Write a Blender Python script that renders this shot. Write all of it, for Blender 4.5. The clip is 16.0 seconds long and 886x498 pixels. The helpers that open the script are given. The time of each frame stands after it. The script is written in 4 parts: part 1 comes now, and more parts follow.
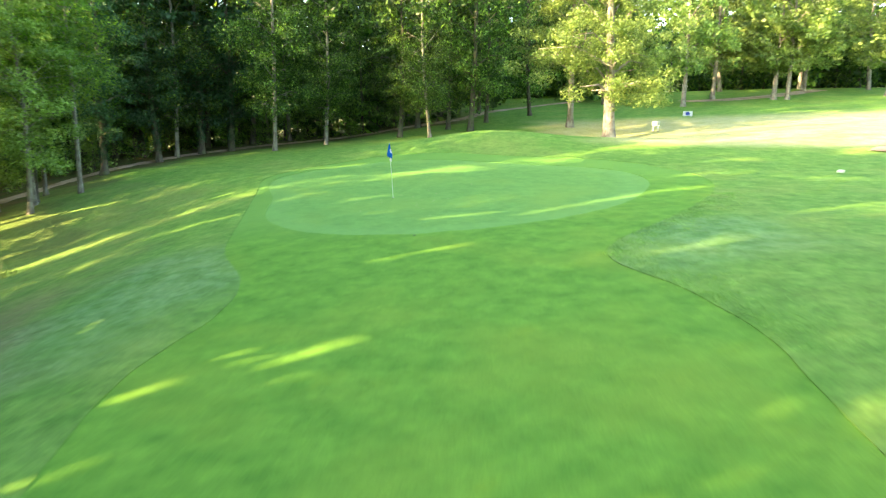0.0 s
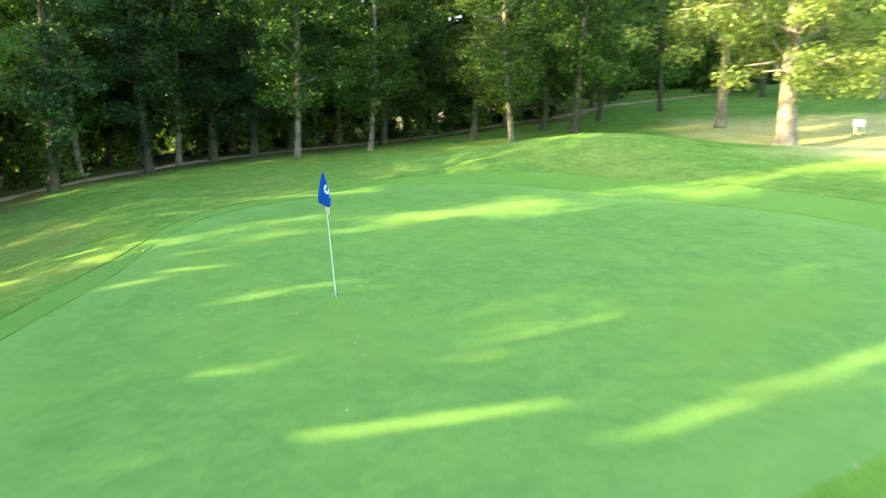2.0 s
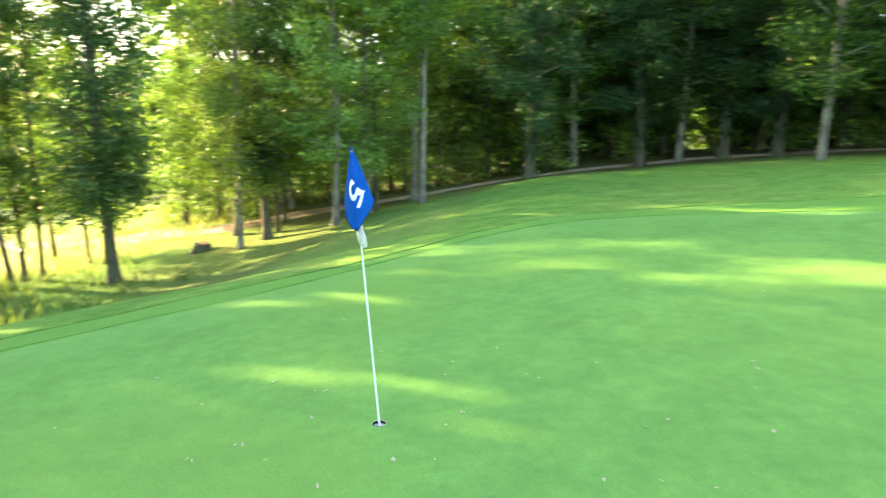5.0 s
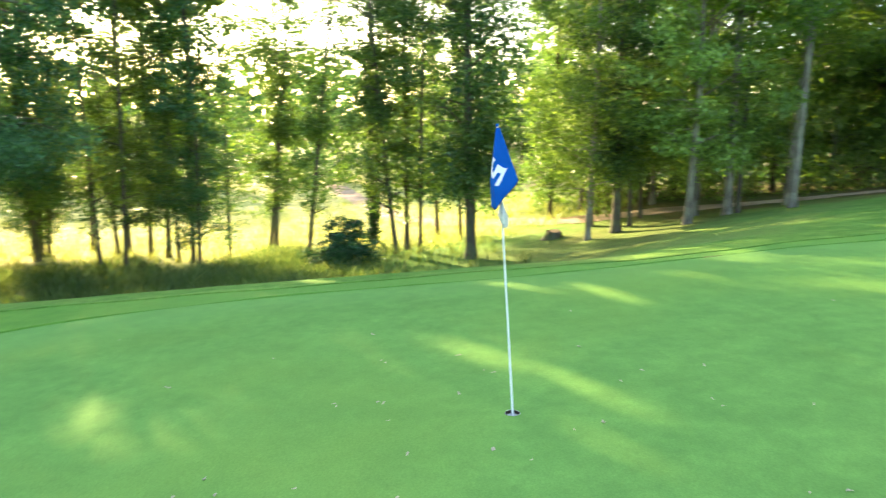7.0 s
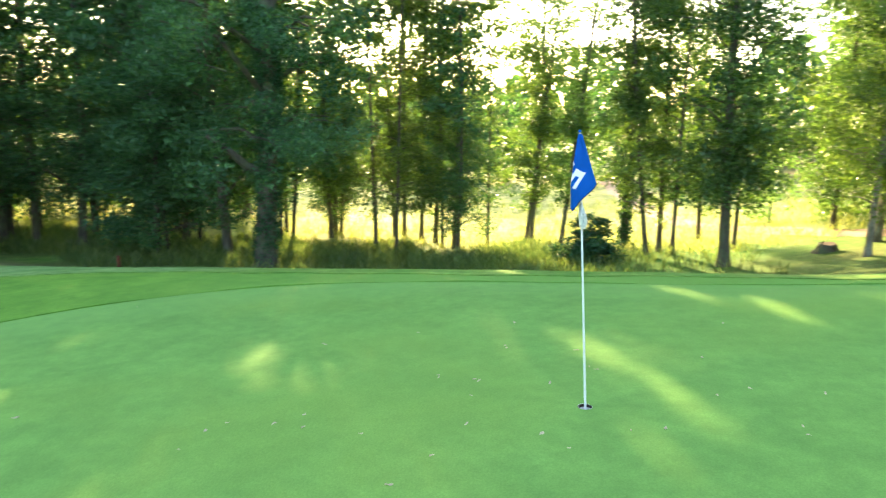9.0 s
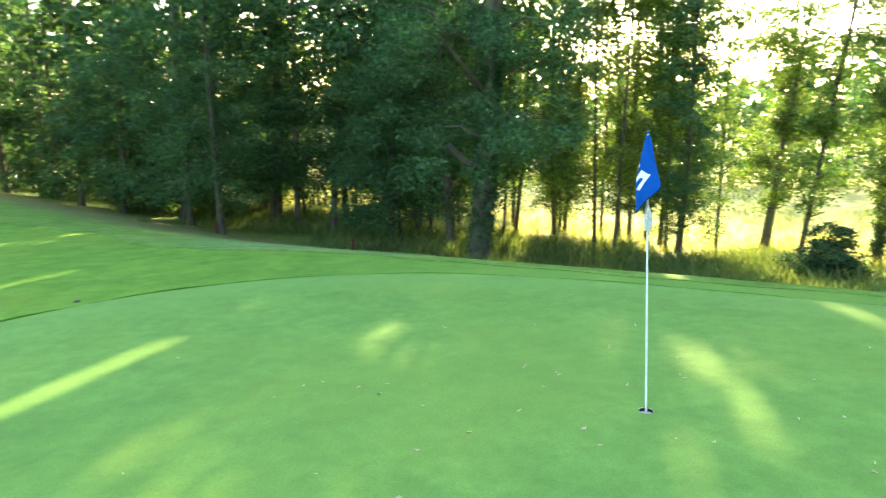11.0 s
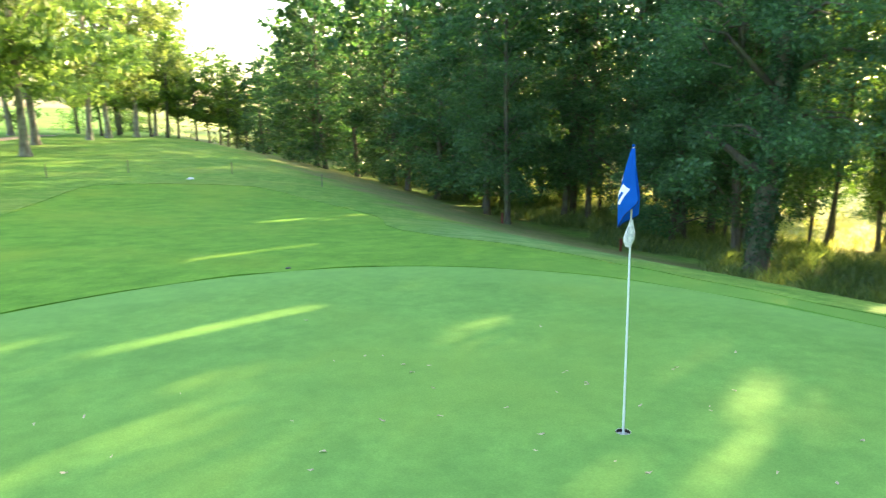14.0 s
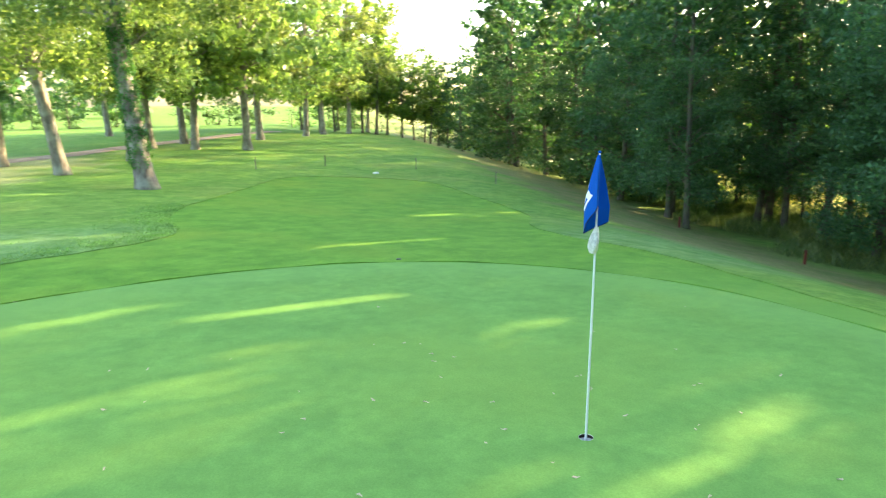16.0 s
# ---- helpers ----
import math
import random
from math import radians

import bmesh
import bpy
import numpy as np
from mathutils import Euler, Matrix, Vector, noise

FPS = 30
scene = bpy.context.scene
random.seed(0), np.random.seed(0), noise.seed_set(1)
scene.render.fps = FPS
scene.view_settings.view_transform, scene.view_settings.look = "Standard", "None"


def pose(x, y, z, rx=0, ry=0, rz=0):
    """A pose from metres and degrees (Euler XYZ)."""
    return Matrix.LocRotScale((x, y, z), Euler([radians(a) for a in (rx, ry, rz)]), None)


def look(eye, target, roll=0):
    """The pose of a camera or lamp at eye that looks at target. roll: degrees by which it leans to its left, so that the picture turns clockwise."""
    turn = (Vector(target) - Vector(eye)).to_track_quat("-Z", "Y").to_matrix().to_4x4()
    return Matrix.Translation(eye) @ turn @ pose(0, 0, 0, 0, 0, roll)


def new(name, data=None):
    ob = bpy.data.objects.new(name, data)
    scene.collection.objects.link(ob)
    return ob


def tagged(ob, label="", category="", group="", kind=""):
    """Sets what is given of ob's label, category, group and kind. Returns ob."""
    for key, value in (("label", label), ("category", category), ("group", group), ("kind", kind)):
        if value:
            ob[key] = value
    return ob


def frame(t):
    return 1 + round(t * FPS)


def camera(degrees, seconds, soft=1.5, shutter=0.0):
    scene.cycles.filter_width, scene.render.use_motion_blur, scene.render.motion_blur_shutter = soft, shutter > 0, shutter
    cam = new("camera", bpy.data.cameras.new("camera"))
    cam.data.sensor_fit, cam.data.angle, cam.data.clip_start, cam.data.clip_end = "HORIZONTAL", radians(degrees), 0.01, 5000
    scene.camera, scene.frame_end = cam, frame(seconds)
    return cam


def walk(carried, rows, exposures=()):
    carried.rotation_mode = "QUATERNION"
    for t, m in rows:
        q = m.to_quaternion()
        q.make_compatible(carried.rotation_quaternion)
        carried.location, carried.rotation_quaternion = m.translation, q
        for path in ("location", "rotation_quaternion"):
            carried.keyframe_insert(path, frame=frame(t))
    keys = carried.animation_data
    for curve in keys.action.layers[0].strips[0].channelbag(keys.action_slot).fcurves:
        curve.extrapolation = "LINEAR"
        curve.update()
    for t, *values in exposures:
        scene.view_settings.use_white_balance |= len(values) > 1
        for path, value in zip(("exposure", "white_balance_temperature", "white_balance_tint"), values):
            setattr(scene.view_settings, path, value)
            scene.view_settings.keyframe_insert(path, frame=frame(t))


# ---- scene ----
cam = camera(63.8, 16.0, soft=1.25, shutter=0.7)
PATH = [
    (0, (-0.133, -27.873, 3.1), (0.012, -25.912, 2.734), -0.8),
    (0.5, (0.633, -23.562, 3.166), (0.751, -21.6, 2.794), -0.8),
    (1, (1.484, -18.852, 3.089), (1.555, -16.888, 2.715), -0.7),
    (1.5, (2.433, -14.26, 3.058), (2.388, -12.296, 2.684), -0.6),
    (2, (2.949, -11.528, 3.006), (2.761, -9.572, 2.635), -0.7),
    (2.5, (3.404, -9.188, 2.917), (3.044, -7.255, 2.549), -0.7),
    (3, (3.683, -7.295, 2.813), (3.124, -5.41, 2.451), -0.5),
    (3.5, (3.937, -5.8, 2.717), (3.103, -4.018, 2.355), -0.4),
    (4, (4.104, -4.564, 2.554), (3.004, -2.934, 2.195), -0.1),
    (4.5, (4.236, -3.604, 2.427), (2.9, -2.159, 2.068), -0.0),
    (5, (4.4, -2.858, 2.337), (2.858, -1.635, 1.978), 0.1),
    (7.5, (5.014, -0.792, 2.192), (3.05, -0.778, 1.816), 0.4),
    (8, (5.124, -0.426, 2.202), (3.169, -0.608, 1.822), 0.5),
    (8.5, (5.256, -0.019, 2.241), (3.327, -0.384, 1.859), 0.4),
    (9, (5.331, 0.38, 2.28), (3.447, -0.166, 1.894), 0.3),
    (9.5, (5.235, 0.742, 2.249), (3.41, 0.023, 1.86), 0.3),
    (10, (5.184, 1.08, 2.256), (3.431, 0.201, 1.865), 0.1),
    (12.5, (4.504, 2.861, 2.424), (3.247, 1.359, 2.02), -0.3),
    (13, (4.154, 3.197, 2.429), (3.019, 1.602, 2.023), -0.4),
    (13.5, (3.817, 3.533, 2.434), (2.806, 1.856, 2.029), -0.4),
    (14, (3.424, 3.828, 2.44), (2.545, 2.077, 2.035), -0.5),
    (14.5, (3.014, 4.088, 2.449), (2.275, 2.274, 2.044), -0.6),
    (15, (2.614, 4.326, 2.465), (2.011, 2.462, 2.059), -0.7),
    (15.5, (2.194, 4.509, 2.46), (1.73, 2.606, 2.056), -0.8),
    (16, (1.887, 4.702, 2.489), (1.552, 2.772, 2.084), -0.8),
]
EXPOSURES = [(0, 2.98, 7100, 8), (2, 2.92, 7050, 8), (4.2, 3.12, 7000, 8), (7.5, 2.73, 6800, 9), (12.5, 2.90, 6780, 9), (16, 2.86, 6730, 10)]
walk(cam, [(t, look(eye, target, roll)) for t, eye, target, roll in PATH], EXPOSURES)

# ---- daylight: a low warm sun in the west-south-west ----
SUN_AZ, SUN_EL = math.radians(205), math.radians(16)
SUN_DIR = Vector((math.cos(SUN_AZ) * math.cos(SUN_EL), math.sin(SUN_AZ) * math.cos(SUN_EL), math.sin(SUN_EL)))
world = bpy.data.worlds.new("sky")
scene.world = world
world.use_nodes = True
wn = world.node_tree.nodes
sky = wn.new("ShaderNodeTexSky")
sky.sky_type = "NISHITA"
sky.sun_disc = False
sky.sun_elevation = SUN_EL
sky.sun_rotation = math.atan2(SUN_DIR.x, SUN_DIR.y)
sky.air_density, sky.dust_density = 1.0, 2.0
wn["Background"].inputs["Strength"].default_value = 0.15
world.node_tree.links.new(sky.outputs[0], wn["Background"].inputs["Color"])
lamp = bpy.data.lights.new("sun", "SUN")
lamp.energy, lamp.angle, lamp.color = 4.3, radians(0.55), (1.0, 0.745, 0.425)
sun = new("sun", lamp)
sun.matrix_world = look(SUN_DIR * 200, (0, 0, 0))


# ---- materials ----
def material(name):
    m = bpy.data.materials.new(name)
    m.use_nodes = True
    n = m.node_tree.nodes
    return m, n, m.node_tree.links, n["Principled BSDF"]


def ramp(n, links, source, stops):
    r = n.new("ShaderNodeValToRGB")
    while len(r.color_ramp.elements) < len(stops):
        r.color_ramp.elements.new(0.5)
    for e, (pos, col) in zip(r.color_ramp.elements, stops):
        e.position, e.color = pos, (*col, 1)
    links.new(source, r.inputs[0])
    return r.outputs[0]


def noise_tex(n, links, scale, detail=4, rough=0.55, stretch=None, coord="Object"):
    t = n.new("ShaderNodeTexNoise")
    t.inputs["Scale"].default_value, t.inputs["Detail"].default_value, t.inputs["Roughness"].default_value = scale, detail, rough
    c = n.new("ShaderNodeTexCoord")
    mp = n.new("ShaderNodeMapping")
    if stretch:
        mp.inputs["Scale"].default_value = stretch
    links.new(c.outputs[coord], mp.inputs[0])
    links.new(mp.outputs[0], t.inputs["Vector"])
    return t.outputs["Fac"]


def mix(n, links, fac, a, b, mode="MIX"):
    m = n.new("ShaderNodeMix")
    m.data_type, m.blend_type = "RGBA", mode
    if isinstance(fac, float):
        m.inputs[0].default_value = fac
    else:
        links.new(fac, m.inputs[0])
    for socket, v in ((m.inputs[6], a), (m.inputs[7], b)):
        if isinstance(v, tuple):
            socket.default_value = (*v, 1)
        else:
            links.new(v, socket)
    return m.outputs[2]


def bump_node(n, links, height, strength, distance, bsdf):
    b = n.new("ShaderNodeBump")
    b.inputs["Strength"].default_value, b.inputs["Distance"].default_value = strength, distance
    links.new(height, b.inputs["Height"])
    links.new(b.outputs[0], bsdf.inputs["Normal"])


def attribute(n, name):
    a = n.new("ShaderNodeAttribute")
    a.attribute_name = name
    return a.outputs["Fac"]


def grass_material(name, dark, light, yellow, blade, bumpy, sheen, low=0.62, high=1.25):
    m, n, links, bsdf = material(name)
    fine = noise_tex(n, links, blade, 3, 0.7)
    mid = noise_tex(n, links, 1.6, 5, 0.6)
    wide = noise_tex(n, links, 0.23, 4, 0.55)
    col = ramp(n, links, mid, [(0.36, dark), (0.62, light)])
    blot = ramp(n, links, noise_tex(n, links, 5.5, 4, 0.6), [(0.33, (0.90, 0.91, 0.92)), (0.67, (1.085, 1.075, 1.055))])
    col = mix(n, links, 1.0, col, blot, "MULTIPLY")
    col = mix(n, links, ramp(n, links, wide, [(0.48, (0, 0, 0)), (0.72, (0.8, 0.8, 0.8))]), col, yellow)
    grain = ramp(n, links, fine, [(0.25, (low, low, low)), (0.75, (high, high, high))])
    col = mix(n, links, 1.0, col, grain, "MULTIPLY")
    links.new(col, bsdf.inputs["Base Color"])
    bsdf.inputs["Roughness"].default_value = 0.9
    bsdf.inputs["Specular IOR Level"].default_value = 0.06
    bsdf.inputs["Sheen Weight"].default_value = sheen
    bsdf.inputs["Sheen Roughness"].default_value = 0.5
    bsdf.inputs["Sheen Tint"].default_value = (0.6, 0.9, 0.4, 1)
    bump_node(n, links, fine, bumpy, 0.02, bsdf)
    return m, n, links, bsdf, col


GREEN_PARTS = grass_material("closely_mown_grass", (0.132, 0.284, 0.066), (0.158, 0.332, 0.076), (0.186, 0.332, 0.066), 60, 0.2, 0.0, 0.82, 1.13)
GREEN_M = GREEN_PARTS[0]
lap = mix(GREEN_PARTS[1], GREEN_PARTS[2], attribute(GREEN_PARTS[1], "lap"), GREEN_PARTS[4], (0.180, 0.360, 0.098))
GREEN_PARTS[2].new(lap, GREEN_PARTS[3].inputs["Base Color"])
APRON_PARTS = grass_material("fringe_grass", (0.098, 0.240, 0.034), (0.150, 0.322, 0.046), (0.195, 0.322, 0.046), 34, 0.45, 0.0, 0.72, 1.2)
APRON_M = APRON_PARTS[0]
north = mix(APRON_PARTS[1], APRON_PARTS[2], attribute(APRON_PARTS[1], "north"), APRON_PARTS[4], (0.145, 0.305, 0.064))
APRON_PARTS[2].new(north, APRON_PARTS[3].inputs["Base Color"])


def ground_material():
    m, n, links, bsdf, col = grass_material("rough_grass", (0.112, 0.246, 0.044), (0.168, 0.312, 0.064), (0.222, 0.312, 0.074), 16, 0.8, 0.0, 0.72, 1.18)
    patch = noise_tex(n, links, 0.9, 6, 0.65)
    tuft = ramp(n, links, noise_tex(n, links, 4.5, 5, 0.7), [(0.36, (0.85, 0.87, 0.87)), (0.64, (1.14, 1.12, 1.09))])
    col = mix(n, links, 1.0, col, tuft, "MULTIPLY")
    worn = ramp(n, links, noise_tex(n, links, 1.3, 5, 0.6), [(0.40, (0.88, 0.90, 0.89)), (0.60, (1.08, 1.07, 1.06))])
    col = mix(n, links, 1.0, col, worn, "MULTIPLY")
    # dry bank, woodland litter; meadow and pale grass coloured bright for sunlight on them
    dry = mix(n, links, ramp(n, links, patch, [(0.4, (0, 0, 0)), (0.62, (1, 1, 1))]), (0.16, 0.20, 0.07), (0.26, 0.21, 0.11))
    litter = mix(n, links, ramp(n, links, patch, [(0.38, (0, 0, 0)), (0.64, (1, 1, 1))]), (0.15, 0.098, 0.058), (0.085, 0.105, 0.035))
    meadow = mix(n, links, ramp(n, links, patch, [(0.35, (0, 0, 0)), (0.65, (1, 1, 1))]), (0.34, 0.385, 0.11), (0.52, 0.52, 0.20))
    grain = ramp(n, links, noise_tex(n, links, 7, 5, 0.7), [(0.3, (0.6, 0.6, 0.6)), (0.7, (1.2, 1.2, 1.2))])
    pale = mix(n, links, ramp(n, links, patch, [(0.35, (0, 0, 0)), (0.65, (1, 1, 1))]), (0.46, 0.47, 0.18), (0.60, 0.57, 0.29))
    lumps = ramp(n, links, noise_tex(n, links, 1.9, 5, 0.65), [(0.40, (0, 0, 0)), (0.60, (1, 1, 1))])
    tall = mix(n, links, lumps, (0.098, 0.225, 0.066), (0.200, 0.345, 0.142))
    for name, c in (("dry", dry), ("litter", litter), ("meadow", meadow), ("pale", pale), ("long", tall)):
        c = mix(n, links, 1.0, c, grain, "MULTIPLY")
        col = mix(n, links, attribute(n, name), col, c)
    links.new(col, bsdf.inputs["Base Color"])
    return m


ROUGH_M = ground_material()


def leaf_material(name, dark, light, through_col, spread=0.5, gloss=0.34, peak=1.3):
    m, n, links, bsdf = material(name)
    g = n.new("ShaderNodeNewGeometry")
    col = ramp(n, links, g.outputs["Random Per Island"], [(0.0, dark), (0.72, tuple(0.45 * a + 0.55 * b for a, b in zip(dark, light))), (1.0, tuple(peak * c for c in light))])
    patch = ramp(n, links, noise_tex(n, links, 0.75, 3, 0.6), [(0.34, (0.72, 0.76, 0.84)), (0.66, (1.26, 1.22, 1.08))])
    col = mix(n, links, 1.0, col, patch, "MULTIPLY")
    oi = n.new("ShaderNodeObjectInfo")
    hue = n.new("ShaderNodeHueSaturation")
    mr = n.new("ShaderNodeMapRange")
    mr.inputs["To Min"].default_value, mr.inputs["To Max"].default_value = 0.78, 1.22
    links.new(oi.outputs["Random"], mr.inputs[0])
    links.new(mr.outputs[0], hue.inputs["Value"])
    mh = n.new("ShaderNodeMapRange")
    mh.inputs["To Min"].default_value, mh.inputs["To Max"].default_value = 0.485, 0.515
    links.new(oi.outputs["Random"], mh.inputs[0])
    links.new(mh.outputs[0], hue.inputs["Hue"])
    links.new(col, hue.inputs["Color"])
    links.new(hue.outputs[0], bsdf.inputs["Base Color"])
    bsdf.inputs["Roughness"].default_value = 0.42
    bsdf.inputs["Specular IOR Level"].default_value = gloss
    tr = n.new("ShaderNodeBsdfTranslucent")
    tcol = mix(n, links, 1.0, hue.outputs[0], through_col, "MULTIPLY")
    links.new(tcol, tr.inputs["Color"])
    mx = n.new("ShaderNodeMixShader")
    mx.inputs[0].default_value = spread
    links.new(bsdf.outputs[0], mx.inputs[1])
    links.new(tr.outputs[0], mx.inputs[2])
    links.new(mx.outputs[0], n["Material Output"].inputs["Surface"])
    return m


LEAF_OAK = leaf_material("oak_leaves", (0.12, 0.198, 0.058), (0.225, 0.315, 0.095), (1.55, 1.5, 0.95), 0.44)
# forest colour range holds the woods' deep shade and the bright leaf highlights
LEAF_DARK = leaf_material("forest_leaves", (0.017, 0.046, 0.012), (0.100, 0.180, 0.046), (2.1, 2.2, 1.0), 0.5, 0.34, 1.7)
LEAF_BELT = leaf_material("alder_leaves", (0.035, 0.093, 0.042), (0.077, 0.157, 0.065), (1.8, 1.9, 0.9), 0.34, 0.2, 1.1)
LEAF_FOREST_IVY = leaf_material("hanging_ivy_leaves", (0.024, 0.075, 0.032), (0.055, 0.135, 0.058), (1.7, 1.9, 1.0), 0.3)
LEAF_MAPLE = leaf_material("maple_leaves", (0.038, 0.090, 0.030), (0.085, 0.160, 0.050), (1.8, 1.9, 0.9), 0.38)
# lighter, yellower alder leaves: the sun shining through them is in the colour
LEAF_BACKLIT = leaf_material("ash_leaves", (0.064, 0.125, 0.036), (0.125, 0.198, 0.055), (1.9, 1.9, 0.8), 0.42)
# ash leaves twice: sun and shade are set as a light and a dark copy
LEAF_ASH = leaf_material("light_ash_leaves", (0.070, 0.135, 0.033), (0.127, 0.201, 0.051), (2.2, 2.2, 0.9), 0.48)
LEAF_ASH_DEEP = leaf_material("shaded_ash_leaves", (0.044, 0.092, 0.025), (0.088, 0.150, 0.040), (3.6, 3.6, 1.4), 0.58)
LEAF_YOUNG = leaf_material("young_leaves", (0.125, 0.225, 0.055), (0.195, 0.31, 0.08), (1.5, 1.5, 0.8), 0.42)
LEAF_LIME = leaf_material("lime_leaves", (0.15, 0.28, 0.065), (0.23, 0.37, 0.09), (1.4, 1.4, 0.8), 0.38)
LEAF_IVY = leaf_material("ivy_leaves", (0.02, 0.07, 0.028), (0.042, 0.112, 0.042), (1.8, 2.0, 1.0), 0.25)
# brighter copy of the ivy, its colour standing for sunlight on the leaning oak
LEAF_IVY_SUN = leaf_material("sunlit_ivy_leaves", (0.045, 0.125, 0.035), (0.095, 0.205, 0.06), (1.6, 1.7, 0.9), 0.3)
# bank blades coloured darker for the shade of the trees over them
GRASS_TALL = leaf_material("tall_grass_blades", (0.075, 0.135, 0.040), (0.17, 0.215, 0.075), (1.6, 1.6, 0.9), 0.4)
GRASS_ROUGH = leaf_material("rough_grass_blades", (0.13, 0.29, 0.068), (0.24, 0.42, 0.12), (1.4, 1.4, 0.9), 0.4)
# meadow blades coloured bright for the sun on the open valley
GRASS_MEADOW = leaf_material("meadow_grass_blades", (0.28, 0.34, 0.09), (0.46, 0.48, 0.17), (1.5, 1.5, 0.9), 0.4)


def bark_material(name, dark, light, lichen):
    m, n, links, bsdf = material(name)
    grain = noise_tex(n, links, 9, 6, 0.65, (1, 1, 0.22))
    spots = noise_tex(n, links, 2.2, 4, 0.6)
    col = ramp(n, links, grain, [(0.35, dark), (0.65, light)])
    col = mix(n, links, ramp(n, links, spots, [(0.44, (0, 0, 0)), (0.62, (0.85, 0.85, 0.85))]), col, lichen)
    links.new(col, bsdf.inputs["Base Color"])
    bsdf.inputs["Roughness"].default_value = 0.9
    bump_node(n, links, grain, 0.9, 0.05, bsdf)
    return m


BARK_OAK = bark_material("oak_bark", (0.10, 0.08, 0.065), (0.29, 0.26, 0.215), (0.33, 0.33, 0.26))
BARK_PALE = bark_material("pale_bark", (0.085, 0.072, 0.055), (0.235, 0.22, 0.175), (0.27, 0.28, 0.20))
BARK_DARK = bark_material("dark_bark", (0.045, 0.038, 0.028), (0.115, 0.10, 0.072), (0.095, 0.125, 0.055))


def plain(name, colour, rough=0.5, metal=0.0, wear=0.12, scale=30):
    m, n, links, bsdf = material(name)
    t = noise_tex(n, links, scale, 4, 0.6)
    low, high = tuple(c * (1 - wear) for c in colour), tuple(min(1, c * (1 + wear)) for c in colour)
    links.new(ramp(n, links, t, [(0.3, low), (0.7, high)]), bsdf.inputs["Base Color"])
    bsdf.inputs["Roughness"].default_value, bsdf.inputs["Metallic"].default_value = rough, metal
    return m


def gravel_material():
    m, n, links, bsdf = material("gravel")
    stones = noise_tex(n, links, 22, 5, 0.75)
    patches = noise_tex(n, links, 0.7, 4, 0.6)
    col = ramp(n, links, stones, [(0.3, (0.30, 0.22, 0.15)), (0.7, (0.52, 0.40, 0.28))])
    col = mix(n, links, ramp(n, links, patches, [(0.42, (0, 0, 0)), (0.64, (0.75, 0.75, 0.75))]), col, (0.20, 0.145, 0.085))
    links.new(col, bsdf.inputs["Base Color"])
    bsdf.inputs["Roughness"].default_value = 0.95
    bump_node(n, links, stones, 0.8, 0.03, bsdf)
    return m


GRAVEL_M = gravel_material()
WHITE_PAINT = plain("white_paint", (0.78, 0.79, 0.78), 0.35, 0, 0.05)
FLAG_HEM = plain("dark_blue_stitching", (0.002, 0.02, 0.12), 0.8, 0, 0.1)


def nylon(name, colour, glow):
    """Thin cloth that lets some light through."""
    m, n, links, bsdf = material(name)
    weave = noise_tex(n, links, 9, 4, 0.6)
    low, high = tuple(c * 0.9 for c in colour), tuple(c * 1.1 for c in colour)
    links.new(ramp(n, links, weave, [(0.3, low), (0.7, high)]), bsdf.inputs["Base Color"])
    bsdf.inputs["Roughness"].default_value = 0.75
    bsdf.inputs["Specular IOR Level"].default_value = 0.12
    tr = n.new("ShaderNodeBsdfTranslucent")
    tr.inputs["Color"].default_value = (*glow, 1)
    mx = n.new("ShaderNodeMixShader")
    mx.inputs[0].default_value = 0.35
    links.new(bsdf.outputs[0], mx.inputs[1])
    links.new(tr.outputs[0], mx.inputs[2])
    links.new(mx.outputs[0], n["Material Output"].inputs["Surface"])
    return m


FLAG_BLUE = nylon("blue_nylon", (0.002, 0.125, 0.54), (0.004, 0.20, 0.78))
FLAG_WHITE = plain("white_print", (0.82, 0.84, 0.86), 0.55, 0, 0.03)
TAG_CLOTH = plain("white_mesh_cloth", (0.64, 0.63, 0.56), 0.8, 0, 0.35, 60)
TAG_INK = plain("grey_ink", (0.28, 0.28, 0.27), 0.8, 0, 0.1)
CUP_WHITE = plain("cup_liner", (0.70, 0.70, 0.68), 0.4, 0, 0.08)
SOIL = plain("dark_soil", (0.035, 0.025, 0.018), 0.95, 0, 0.3)
DEAD_LEAF = plain("dead_leaf", (0.46, 0.38, 0.26), 0.8, 0, 0.35, 40)
RUBBER = plain("black_plastic", (0.03, 0.035, 0.03), 0.6, 0, 0.2)
STAKE_DARK = plain("dark_wood_stake", (0.13, 0.12, 0.09), 0.85, 0, 0.3)
STAKE_RED = plain("red_paint", (0.17, 0.025, 0.018), 0.5, 0, 0.25)
SIGN_BLUE = plain("blue_paint", (0.03, 0.08, 0.45), 0.4, 0, 0.1)
STUMP_TOP = plain("cut_wood", (0.22, 0.15, 0.09), 0.9, 0, 0.35, 9)


# ---- the lie of the land ----
def sstep(a, b, v):
    t = np.clip((np.asarray(v, float) - a) / (b - a), 0, 1)
    return t * t * (3 - 2 * t)


def mound(x, y, cx, cy, rx, ry, h):
    return h * np.exp(-((x - cx) / rx) ** 2 - ((y - cy) / ry) ** 2)


def soft(v, a, b, k=3.0):
    return a + k * np.logaddexp(0, (v - a) / k) - k * np.logaddexp(0, (v - b) / k)


WOOD_PATH = [(-31.4, 5.6), (-25.6, 8.8), (-23.6, 11.8), (-22.2, 15.0), (-20.9, 18.6), (-19.7, 22.6), (-17.4, 27.4), (-14.2, 31.2), (-8.6, 35.8), (-1.2, 39.4), (6.8, 41.4)]


